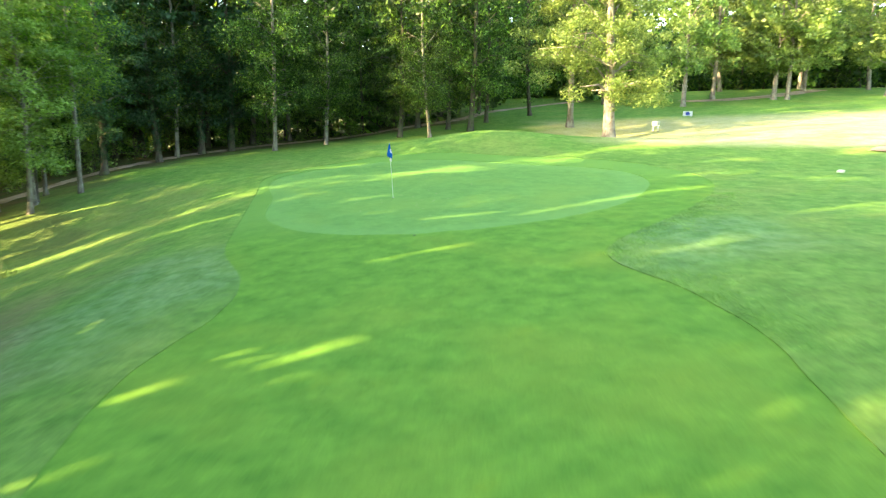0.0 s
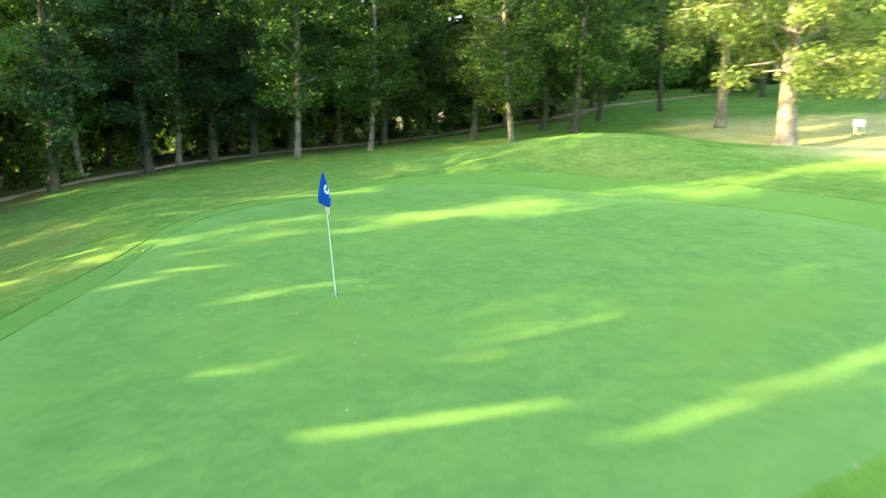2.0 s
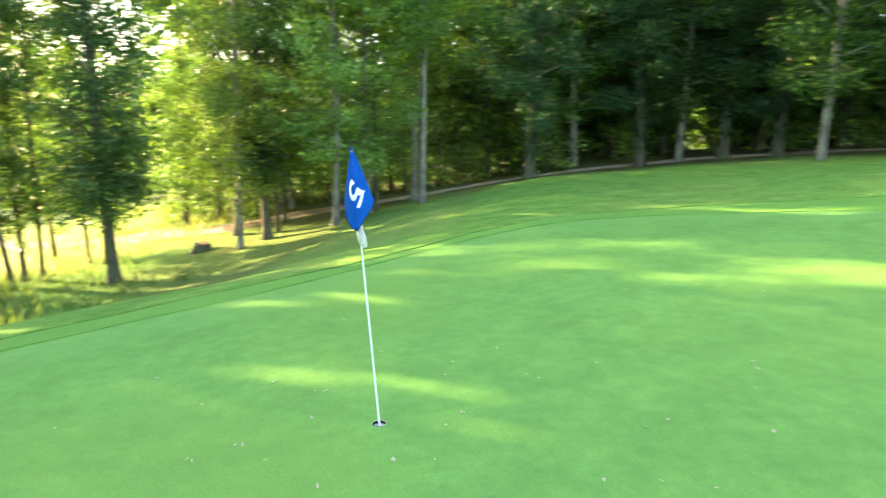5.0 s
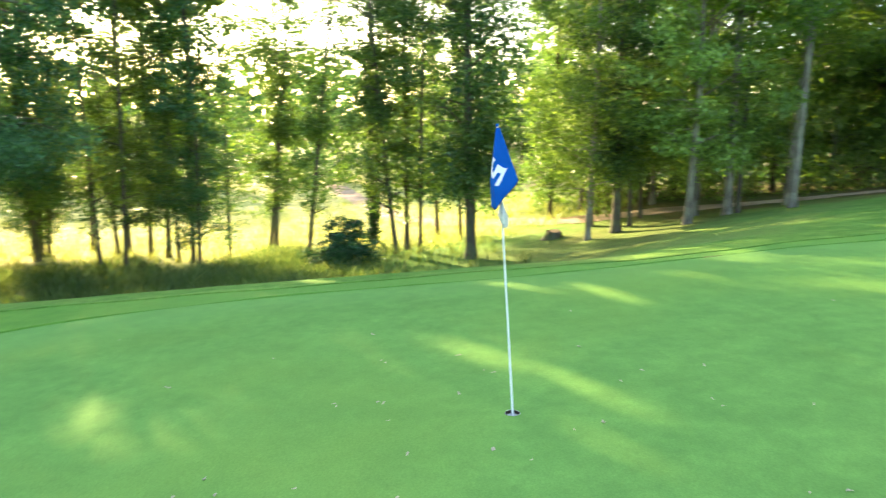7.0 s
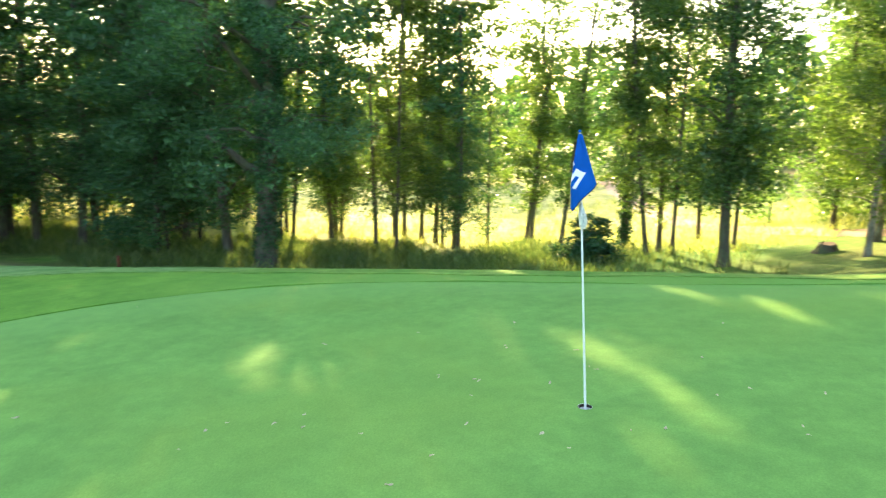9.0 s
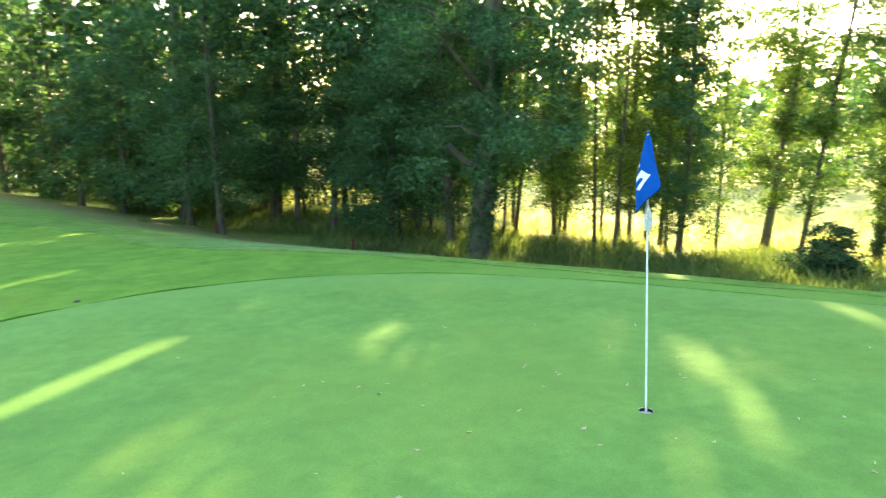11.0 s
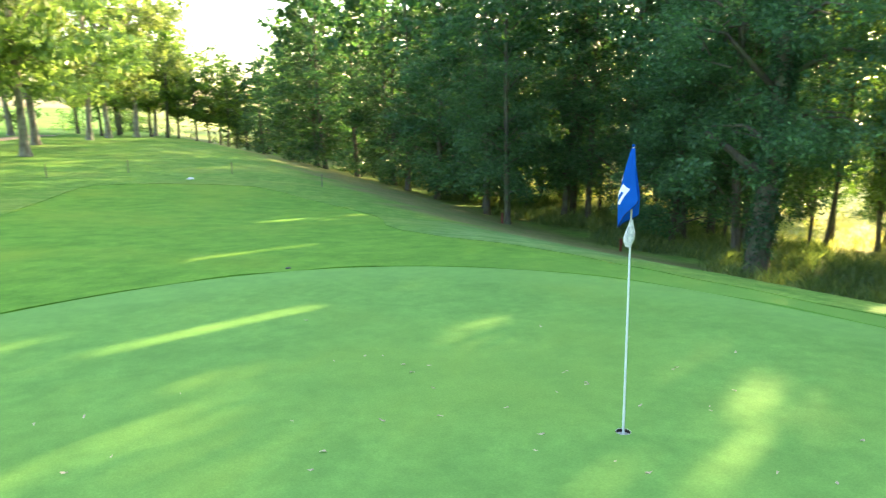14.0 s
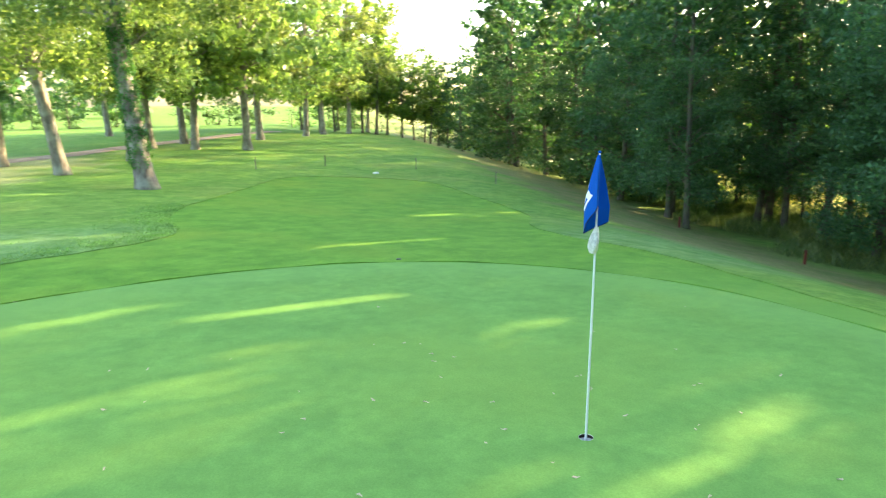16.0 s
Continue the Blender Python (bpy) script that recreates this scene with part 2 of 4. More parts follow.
def behind_path(x, y):
    """Signed distance from the woodland path: positive on the side of the trees."""
    best = np.full(np.shape(x), 1e9)
    sign = np.ones(np.shape(x))
    for (ax, ay), (bx, by) in zip(WOOD_PATH, WOOD_PATH[1:]):
        dx, dy = bx - ax, by - ay
        k = np.clip(((x - ax) * dx + (y - ay) * dy) / (dx * dx + dy * dy), 0, 1)
        d = np.hypot(x - ax - k * dx, y - ay - k * dy)
        side = np.where(dx * (y - ay) - dy * (x - ax) > 0, 1.0, -1.0)
        sign = np.where(d < best, side, sign)
        best = np.minimum(best, d)
    return best * sign


def crest(y):
    return -5.0 - 19.0 * sstep(2, 34, y) - 1.0 * sstep(-15, -35, y)


def raw_height(x, y):
    x, y = np.asarray(x, float), np.asarray(y, float)
    z = 0.049 * soft(y, -21, 23)
    k = 0.062 + 0.008 * sstep(18, 30, y) - 0.045 * np.exp(-((y - 1) / 13) ** 2)
    z = z + k * soft(x, -9 - 12 * sstep(10, 26, y), 11 - 8 * sstep(16, 28, y), 2.0)
    z = z + 0.03 * soft(x, 14, 50) * sstep(10, 34, y)
    z = z + 0.09 * (soft(y, 30, 70) - 30) * sstep(-6, 8, x)
    s = crest(y) - x
    bank = 2.9 - 1.2 * sstep(2, 14, y) * sstep(40, 20, y) - 0.45 * sstep(-8, -16, y)
    z = z - bank * sstep(-1.5, 14.0, s) - 0.06 * (soft(s, 12, 40, 2) - 12)
    z = z + mound(x, y, 6.5, 17.5, 4.2, 3.6, 0.8) + mound(x, y, 13, 16.5, 6, 4, 0.2) + mound(x, y, 0.8, 17.5, 5, 4, 0.5)
    z = z - mound(x, y, 17, 25, 7, 6, 0.6) - mound(x, y, -22, 24, 6, 6, 0.4)
    z = z + 0.08 * soft(behind_path(x, y), -1.3, 2.6, 0.3) * sstep(8, 14, y) * sstep(14, 4, x)
    return z + mound(x, y, -2, -60, 20, 20, 0.55) + mound(x, y, 0.5, -8.5, 6.5, 4, 0.10)


H0 = float(raw_height(0.0, 0.0))


def height(x, y):
    return raw_height(x, y) - H0


def ground_z(x, y):
    return float(height(x, y))


# ---- mesh helpers ----
def mesh_data(name, verts, faces, mat, smooth=True):
    me = bpy.data.meshes.new(name)
    me.from_pydata([tuple(v) for v in verts], [], faces)
    me.materials.append(mat)
    if smooth:
        me.polygons.foreach_set("use_smooth", [True] * len(me.polygons))
    me.update()
    return me


def quads_data(name, verts, mat):
    """A mesh of loose four-sided faces from an array of shape (n, 4, 3)."""
    n = len(verts)
    me = bpy.data.meshes.new(name)
    me.vertices.add(n * 4)
    me.vertices.foreach_set("co", np.ascontiguousarray(verts, dtype=np.float32).ravel())
    me.loops.add(n * 4)
    me.loops.foreach_set("vertex_index", np.arange(n * 4, dtype=np.int32))
    me.polygons.add(n)
    me.polygons.foreach_set("loop_start", np.arange(0, n * 4, 4, dtype=np.int32))
    me.materials.append(mat)
    me.update(calc_edges=True)
    return me


def part(name, me, parent, label=""):
    ob = new(name, me)
    ob.parent = parent
    if label:
        ob["label"] = label
    return ob


def bm_mesh(name, bm, mat, smooth=False):
    me = bpy.data.meshes.new(name)
    bm.normal_update()
    bm.to_mesh(me)
    bm.free()
    me.materials.append(mat)
    if smooth:
        me.polygons.foreach_set("use_smooth", [True] * len(me.polygons))
    return me


def box(bm, size, at=(0, 0, 0), bevel=0.0, turn=None):
    m = Matrix.Translation(at) @ (turn or Matrix()) @ Matrix.Diagonal((*size, 1))
    made = bmesh.ops.create_cube(bm, size=1, matrix=m)["verts"]
    if bevel:
        edges = {e for v in made for e in v.link_edges}
        bmesh.ops.bevel(bm, geom=list(edges), offset=bevel, segments=2, affect="EDGES", profile=0.6)


def tube(points, radii, sides=10, wobble=0.0, rng=None, cap=True):
    """Verts and faces of a tapered tube along points."""
    pts = [Vector(p) for p in points]
    verts, faces = [], []
    for i, (p, r) in enumerate(zip(pts, radii)):
        d = (pts[min(i + 1, len(pts) - 1)] - pts[max(i - 1, 0)]).normalized()
        a = d.cross(Vector((0.31, 0.95, 0.07))).normalized()
        b = d.cross(a)
        for s in range(sides):
            ang = 2 * math.pi * s / sides
            k = r * (1 + (wobble * (rng.random() - 0.5) if wobble else 0))
            verts.append(p + (a * math.cos(ang) + b * math.sin(ang)) * k)
        if i:
            o, q = (i - 1) * sides, i * sides
            faces += [(o + s, o + (s + 1) % sides, q + (s + 1) % sides, q + s) for s in range(sides)]
    if cap:
        faces.append(tuple(range((len(pts) - 1) * sides, len(pts) * sides)))
        faces.append(tuple(range(sides - 1, -1, -1)))
    return verts, faces


def join(pieces):
    verts, faces = [], []
    for v, f in pieces:
        o = len(verts)
        verts += v
        faces += [tuple(i + o for i in face) for face in f]
    return verts, faces


# ---- ground: green, fringe and rough share one triangulation ----
from mathutils import geometry

GREEN_C = (3.0, 2.6)
GREEN_WAVES = [8.83, -0.98, -0.06, -0.68, -0.33, 0.99, 0.27, -0.06, 0.06, -0.03, 0.14]


def green_radius(a):
    return GREEN_WAVES[0] + sum(GREEN_WAVES[2 * k - 1] * math.cos(k * a) + GREEN_WAVES[2 * k] * math.sin(k * a) for k in range(1, 6))


green_line = [(GREEN_C[0] + green_radius(2 * math.pi * i / 360) * math.cos(2 * math.pi * i / 360),
               GREEN_C[1] + green_radius(2 * math.pi * i / 360) * math.sin(2 * math.pi * i / 360)) for i in range(360)]
APRON_KNOTS = [(13.6, 3.0), (12.2, -1.6), (8.6, -6.6), (5.8, -9.8), (5.1, -11.7), (5.7, -14.2), (5.9, -17.0), (5.5, -19.3), (4.6, -23.5), (3.2, -28.0), (0.1, -29.0),
               (-3.1, -27.8), (-4.0, -23.5), (-4.6, -17.2), (-3.7, -13.6), (-3.7, -11.2), (-4.8, -7.8), (-5.3, -3.0), (-5.9, 3.5), (-6.2, 8.0), (-4.6, 12.2),
               (-1.2, 14.0), (2.8, 13.7), (7.4, 11.4), (11.8, 8.0)]


def spline(knots, per):
    out = []
    n = len(knots)
    for i in range(n):
        p = [Vector(knots[(i + j) % n]) for j in (-1, 0, 1, 2)]
        for s in range(per):
            t = s / per
            out.append(tuple(0.5 * ((2 * p[1]) + (p[2] - p[0]) * t + (2 * p[0] - 5 * p[1] + 4 * p[2] - p[3]) * t * t + (3 * p[1] - p[0] - 3 * p[2] + p[3]) * t ** 3)))
    return out


apron_line = spline(APRON_KNOTS, 22)
cup_line = [(0.054 * math.cos(2 * math.pi * i / 20), 0.054 * math.sin(2 * math.pi * i / 20)) for i in range(20)]


def inside(px, py, poly):
    poly = np.asarray(poly)
    x0, y0 = poly[:, 0], poly[:, 1]
    x1, y1 = np.roll(x0, -1), np.roll(y0, -1)
    hit = np.zeros(len(px), bool)
    for a, b, c, d in zip(x0, y0, x1, y1):
        if b != d:
            hit ^= ((b > py) != (d > py)) & (px < (c - a) * (py - b) / (d - b) + a)
    return hit


def build_ground():
    rng = np.random.default_rng(3)
    lines = [green_line, apron_line, cup_line]
    pts = [p for line in lines for p in line]
    edges, o = [], 0
    for line in lines:
        edges += [(o + i, o + (i + 1) % len(line)) for i in range(len(line))]
        o += len(line)
    gx, gy = np.meshgrid(np.arange(-36, 36.1, 0.55), np.arange(-42, 46.1, 0.55))
    grid = np.stack([gx.ravel(), gy.ravel()], 1) + rng.uniform(-0.1, 0.1, (gx.size, 2))
    fixed = np.array(pts)
    keep = np.ones(len(grid), bool)
    for c in range(0, len(grid), 4000):
        d = np.min(np.hypot(grid[c:c + 4000, None, 0] - fixed[None, :, 0], grid[c:c + 4000, None, 1] - fixed[None, :, 1]), axis=1)
        keep[c:c + 4000] = d > 0.2
    pts += [tuple(p) for p in grid[keep]]
    for r, step in ((0, 2.0), (1, 8.0), (2, 60.0), (3, 500.0)):
        half = (110, 300, 900, 3600)[r]
        inner = (0, 110, 300, 900)[r]
        gx, gy = np.meshgrid(np.arange(-half, half + 1, step), np.arange(-half, half + 1, step))
        out = (np.maximum(abs(gx), abs(gy)) > inner) & ((gx < -36.4) | (gx > 36.4) | (gy < -42.4) | (gy > 46.4))
        pts += [tuple(p) for p in np.stack([gx[out], gy[out]], 1)]
    v, _, faces, _, _, _ = geometry.delaunay_2d_cdt([Vector(p) for p in pts], edges, [], 0, 1e-4)
    v = np.array([tuple(p) for p in v])
    faces = np.array([tuple(f) for f in faces])
    mid = v[faces].mean(axis=1)
    in_green, in_apron, in_cup = inside(mid[:, 0], mid[:, 1], green_line), inside(mid[:, 0], mid[:, 1], apron_line), np.hypot(mid[:, 0], mid[:, 1]) < 0.0535
    out = {}
    for name, pick, lift, mat, rim, drop in (("putting_green", in_green & ~in_cup, 0.0, GREEN_M, None, 0),
                                             ("fringe", in_apron & ~in_green, 0.015, APRON_M, green_line, 0.0),
                                             ("ground", ~in_apron, 0.033, ROUGH_M, apron_line, 0.015)):
        f = faces[pick]
        used, index = np.unique(f, return_inverse=True)
        p = v[used]
        z = height(p[:, 0], p[:, 1]) + lift
        if name != "putting_green":
            z = z + 0.012 * np.sin(p[:, 0] * 3.1 + 1.3 * p[:, 1]) * np.sin(p[:, 1] * 2.3) * (np.hypot(p[:, 0], p[:, 1]) < 80)
        verts = [tuple(q) for q in np.column_stack([p, z])]
        tris = [tuple(int(i) for i in t) for t in index.reshape(-1, 3)]
        if rim:
            # the cut edge of the taller grass
            where = {(round(a, 3), round(b, 3)): i for i, (a, b, c) in enumerate(verts)}
            ids = [where.get((round(a, 3), round(b, 3))) for a, b in rim]
            for i in range(len(rim)):
                a, b = ids[i], ids[(i + 1) % len(rim)]
                if a is None or b is None:
                    continue
                n = len(verts)
                for q in (a, b):
                    x, y, top = verts[q]
                    verts.append((x, y, top))
                    verts.append((x, y, ground_z(x, y) + drop - 0.01))
                tris.append((n, n + 2, n + 3, n + 1))
        me = mesh_data(name, verts, tris, mat)
        ob = tagged(new(name, me), kind="structure")
        out[name] = ob
    # the paler lap mown round the edge of the green
    me = out["putting_green"].data
    co = np.empty(len(me.vertices) * 3, np.float32)
    me.vertices.foreach_get("co", co)
    co = co.reshape(-1, 3)
    ang = np.arctan2(co[:, 1] - GREEN_C[1], co[:, 0] - GREEN_C[0])
    gap = np.array([green_radius(a) for a in ang]) - np.hypot(co[:, 0] - GREEN_C[0], co[:, 1] - GREEN_C[1])
    at = me.attributes.new("lap", "FLOAT", "POINT")
    at.data.foreach_set("value", (0.35 * sstep(1.3, 0.8, gap)).astype(np.float32))
    me = out["fringe"].data
    co = np.empty(len(me.vertices) * 3, np.float32)
    me.vertices.foreach_get("co", co)
    at = me.attributes.new("north", "FLOAT", "POINT")
    at.data.foreach_set("value", (0.8 * np.maximum(sstep(-1, 7, co.reshape(-1, 3)[:, 1]), sstep(0, -3.5, co.reshape(-1, 3)[:, 0]) * sstep(-9, -2, co.reshape(-1, 3)[:, 1]))).astype(np.float32))
    me = out["ground"].data
    co = np.empty(len(me.vertices) * 3, np.float32)
    me.vertices.foreach_get("co", co)
    co = co.reshape(-1, 3)
    x, y = co[:, 0], co[:, 1]
    s = crest(y) - x
    wav = 1.2 * np.sin(x * 0.9 + 0.7 * y) + 0.9 * np.sin(1.7 * y - x * 0.4)
    dry = sstep(1.6, 4.4, s + wav * 0.7) * sstep(-4, -11, y) * sstep(12.5, 9.0, s) * 0.8
    dry = np.maximum(dry, 0.25 * sstep(2.0, 5.0, s + wav * 0.8) * sstep(14.0, 9.0, s) * sstep(-14, -8, y) * sstep(20, 12, y))
    back = behind_path(x, y)
    litter = 0.85 * sstep(-3.4, -1.2, back + 0.7 * wav) * sstep(12, 4, x) * sstep(7, 12, y)
    litter = np.maximum(litter, 0.45 * sstep(-6.0, -3.0, back + 1.1 * wav) * sstep(3, -6, x) * sstep(9, 14, y))
    litter = np.maximum(litter, 0.4 * sstep(7.0, 9.5, s + 0.8 * wav) * sstep(19, 15, s) * sstep(1, 4, y) * sstep(18, 13, y))
    litter = np.maximum(litter, 0.55 * sstep(10.0, 14.0, s + wav) * sstep(26, 20, s) * sstep(-2, -8, y))
    # meadow and pale mark where the bright sunlit grass colours go
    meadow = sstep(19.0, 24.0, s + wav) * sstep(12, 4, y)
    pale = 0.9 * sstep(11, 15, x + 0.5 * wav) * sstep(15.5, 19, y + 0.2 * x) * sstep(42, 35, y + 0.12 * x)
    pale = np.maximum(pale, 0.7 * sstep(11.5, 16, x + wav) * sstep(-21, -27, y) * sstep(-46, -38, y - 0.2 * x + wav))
    lobes = np.exp(-((x - 8.2) / 3.4) ** 2 - ((y + 9.6 - 0.45 * (x - 8.2)) / 3.2) ** 2) + np.exp(-((x + 6.2) / 2.6) ** 2 - ((y + 11.2) / 4.4) ** 2)
    lobes = 0.6 * sstep(0.10, 0.85, lobes + 0.10 * wav)
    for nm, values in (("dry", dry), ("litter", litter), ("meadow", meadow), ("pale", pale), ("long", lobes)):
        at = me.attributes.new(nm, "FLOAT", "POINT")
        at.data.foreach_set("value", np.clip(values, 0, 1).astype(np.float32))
    return out


land = build_ground()
tagged(land["putting_green"], "closely mown pale green golf putting surface with faint mowing texture", "putting green")
tagged(land["fringe"], "short mown bright green fringe and approach round the putting green", "fringe")
tagged(land["ground"], "rough grass falling to a wooded bank with dry and shaded patches", "ground")


def strip(name, knots, widths, mat, lift, label, category):
    """A band laid on the ground along a smooth line."""
    line = []
    n = len(knots)
    for i in range(n - 1):
        p = [Vector(knots[min(max(i + j, 0), n - 1)]) for j in (-1, 0, 1, 2)]
        for k in range(14):
            t = k / 14
            q = 0.5 * ((2 * p[1]) + (p[2] - p[0]) * t + (2 * p[0] - 5 * p[1] + 4 * p[2] - p[3]) * t * t + (3 * p[1] - p[0] - 3 * p[2] + p[3]) * t ** 3)
            line.append((q, widths[i] * (1 - t) + widths[i + 1] * t))
    rng = random.Random(name)
    verts, faces = [], []
    for i, (q, w) in enumerate(line):
        d = (line[min(i + 1, len(line) - 1)][0] - line[max(i - 1, 0)][0]).normalized()
        side = Vector((-d.y, d.x))
        for j in range(7):
            u = (j / 6 - 0.5) * w + (rng.uniform(-0.16, 0.16) if j in (0, 6) else 0)
            e = q + side * u
            verts.append((e.x, e.y, ground_z(e.x, e.y) + 0.045 + lift * (0.15 if j in (0, 6) else 1)))
        if i:
            a = (i - 1) * 7
            faces += [(a + j, a + j + 1, a + j + 8, a + j + 7) for j in range(6)]
    return tagged(new(name, mesh_data(name, verts, faces, mat)), label, category, kind="structure")


strip("path", [(-70, -4), (-48, 0), (-36, 3), *WOOD_PATH, (12, 50), (24, 60)],
      [1.8, 1.8, 1.9, 1.9, 1.6, 1.3, 1.1, 1.05, 1.05, 1.1, 1.1, 1.1, 1.1, 1.1, 1.2, 1.2], GRAVEL_M, 0.05, "pale gravel cart path along the edge of the woods", "path")
strip("path", [(33, 52.5), (37, 52.0), (40.2, 52.6), (43.8, 54.0), (47.8, 56.6), (56, 63)], [1.6, 2.4, 2.6, 2.6, 2.6, 2.6], GRAVEL_M, 0.08, "pale gravel path under the far oaks", "path")
strip("path", [(27, 9), (33, 13), (45, 19), (70, 28)], [2.6, 3.0, 3.0, 3.0], GRAVEL_M, 0.06, "pale gravel cart path through sunlit grass", "path")
strip("path", [(40, -20), (26, -28), (18, -36), (14, -46), (10, -56), (6, -72)], [2.4, 2.4, 2.2, 2.0, 1.8, 1.8], GRAVEL_M, 0.05, "pale gravel cart path passing behind the oaks", "path")


# ---- trees ----
def crown_quads(rng, centres, radii, per, leaf, flat=0.6):
    """Leaf sprays gathered in clumps: an array (n, 4, 3)."""
    out = []
    for c, r in zip(centres, radii):
        n = max(4, int(per * (r / 0.8) ** 2))
        d = rng.normal(size=(n, 3))
        d /= np.linalg.norm(d, axis=1)[:, None]
        d *= (rng.random(n) ** 0.45)[:, None] * r
        d[:, 2] *= flat
        p = d + np.asarray(c)
        nrm = rng.normal(size=(n, 3)) + np.array([0, 0, 0.7]) + d / max(r, 1e-3) * 0.8
        nrm /= np.linalg.norm(nrm, axis=1)[:, None]
        a = np.cross(nrm, rng.normal(size=(n, 3)))
        a /= np.linalg.norm(a, axis=1)[:, None] + 1e-9
        b = np.cross(nrm, a)
        ln = leaf * rng.uniform(0.65, 1.25, n)[:, None]
        wd = ln * rng.uniform(0.32, 0.5, n)[:, None]
        bend = nrm * ln * rng.uniform(-0.22, 0.1, n)[:, None]
        out.append(np.stack([p - a * ln * 0.5 + bend, p + b * wd * 0.6, p + a * ln * 0.5 + bend, p - b * wd * 0.6], axis=1))
    return np.concatenate(out)


def tree_meshes(name, seed, h, r0, base, spread, clumps, per, leaf, leafmat, bark, lean=(0, 0), sides=10, shoots=0, ivy=0.0, shape="round", limbs=8, clump_r=(0.6, 1.25),
                ivy_r=1.0, cut=9.5, twigs=3, snag=None, ivy_mat=None, full=0.24):
    """Trunk, crown and ivy meshes. Leaves are small sprays below the height cut, larger ones in the tree top."""
    rnd, rng = random.Random(seed), np.random.default_rng(seed)
    heights = [-0.25, 0.12, 0.45, 1.0] + [1.0 + (h * 0.93 - 1.0) * (i + 1) / 8 for i in range(8)]
    spine, radii = [], []
    wx, wy = rnd.uniform(-1, 1), rnd.uniform(-1, 1)
    for z in heights:
        t = max(0, z / h)
        spine.append((lean[0] * z + 0.022 * h * math.sin(t * 3.0) * wx, lean[1] * z + 0.022 * h * math.sin(t * 3.6) * wy, z))
        radii.append(r0 * (1 - 0.86 * t ** 1.1) * (1.0 + 0.55 * math.exp(-max(0, z) / (0.9 * r0 + 0.08))))
    pieces = [tube(spine, radii, sides, 0.12, rnd)]
    centres, sizes, tips = [], [], []

    def at(z):
        for a, b in zip(spine, spine[1:]):
            if z <= b[2]:
                return Vector(a).lerp(Vector(b), (z - a[2]) / (b[2] - a[2]))
        return Vector(spine[-1])

    def reach(t):
        if shape == "round":
            return spread * math.sin(math.pi * (0.14 + 0.80 * t)) ** 0.6
        if shape == "column":
            return spread * (0.95 - 0.45 * t) * (0.75 + 0.25 * math.sin(9 * t))
        if shape == "edge":
            return spread * (0.45 + 0.55 * float(sstep(0.0, 0.22, t))) * (1.05 - 0.4 * t)
        if shape == "high":
            return spread * (0.42 + 0.58 * float(sstep(0.25, 0.5, t))) * (1.05 - 0.45 * t)
        return spread * (1.0 - 0.75 * t) + 0.3

    p1, p2 = rnd.uniform(0, 6), rnd.uniform(0, 6)

    def lobe(ang, t):
        return 0.84 + 0.2 * math.sin(2 * ang + p1 + 5 * t) + 0.14 * math.sin(5 * ang + p2 - 9 * t)

    top = h - base
    for i in range(limbs):
        t = ((i + rnd.random()) / limbs) ** 1.1 * 0.85
        start = at(base + t * top * 0.85 - 0.3)
        ang = i * 2.4 + rnd.uniform(-0.5, 0.5)
        R = reach(t) * lobe(ang, t) * rnd.uniform(0.7, 0.95)
        rise = R * (rnd.uniform(0.05, 0.5) if t < 0.35 else rnd.uniform(0.3, 0.8))
        end = start + Vector((math.cos(ang) * R, math.sin(ang) * R, rise))
        midp = start.lerp(end, 0.5) + Vector((rnd.uniform(-0.3, 0.3), rnd.uniform(-0.3, 0.3), rise * 0.12 + 0.12 * R))
        rr = max(0.02, r0 * 0.36 * (1 - 0.65 * t))
        pieces.append(tube([start, start.lerp(midp, 0.6), midp, end], [rr, rr * 0.7, rr * 0.5, rr * 0.12], 6 if r0 > 0.2 else 5))
        tips += [end, midp.lerp(end, 0.55)]
        for k in range(twigs):
            s0 = start.lerp(end, rnd.uniform(0.35, 0.8))
            e0 = s0 + Vector((rnd.uniform(-1, 1), rnd.uniform(-1, 1), rnd.uniform(-0.25, 0.6))) * R * 0.42
            pieces.append(tube([s0, s0.lerp(e0, 0.5) + Vector((0, 0, 0.1)), e0], [rr * 0.35, rr * 0.22, rr * 0.06], 4, cap=False))
            tips.append(e0)
    if snag:
        # a heavy bare limb low on the trunk
        z, ang, length = snag
        start = at(z)
        out = Vector((math.cos(ang), math.sin(ang), 0))
        pieces.append(tube([start, start + out * length * 0.35 + Vector((0, 0, length * 0.12)), start + out * length * 0.7 + Vector((0, 0, length * 0.42)), start + out * length + Vector((0, 0, length * 0.62))],
                           [r0 * 0.5, r0 * 0.42, r0 * 0.3, r0 * 0.16], 8, 0.15, rnd))
    for k in range(clumps):
        if rnd.random() < 0.36 and tips:
            c = rnd.choice(tips) + Vector((rnd.gauss(0, 0.3), rnd.gauss(0, 0.3), rnd.gauss(0, 0.2)))
            t = max(0.0, min(1.0, (c.z - base) / top))
        else:
            t = rnd.random() ** (0.6 if shape == "high" else 1.0)
            ang = rnd.uniform(0, 2 * math.pi)
            rr = reach(t) * lobe(ang, t) * rnd.random() ** (0.62 if shape in ("column", "edge") else 0.42)
            c = at(base + t * top) + Vector((math.cos(ang) * rr, math.sin(ang) * rr, 0))
            c.z = base + t * top + rnd.gauss(0, 0.3) - 0.12 * rr
        centres.append(tuple(c))
        sizes.append(rnd.uniform(*clump_r) * (1 - 0.25 * t))
    for k in range(shoots):
        c = at(rnd.uniform(1.5, base + 5)) + Vector((rnd.uniform(-1, 1), rnd.uniform(-1, 1), 0)) * (r0 + 0.3)
        centres.append(tuple(c))
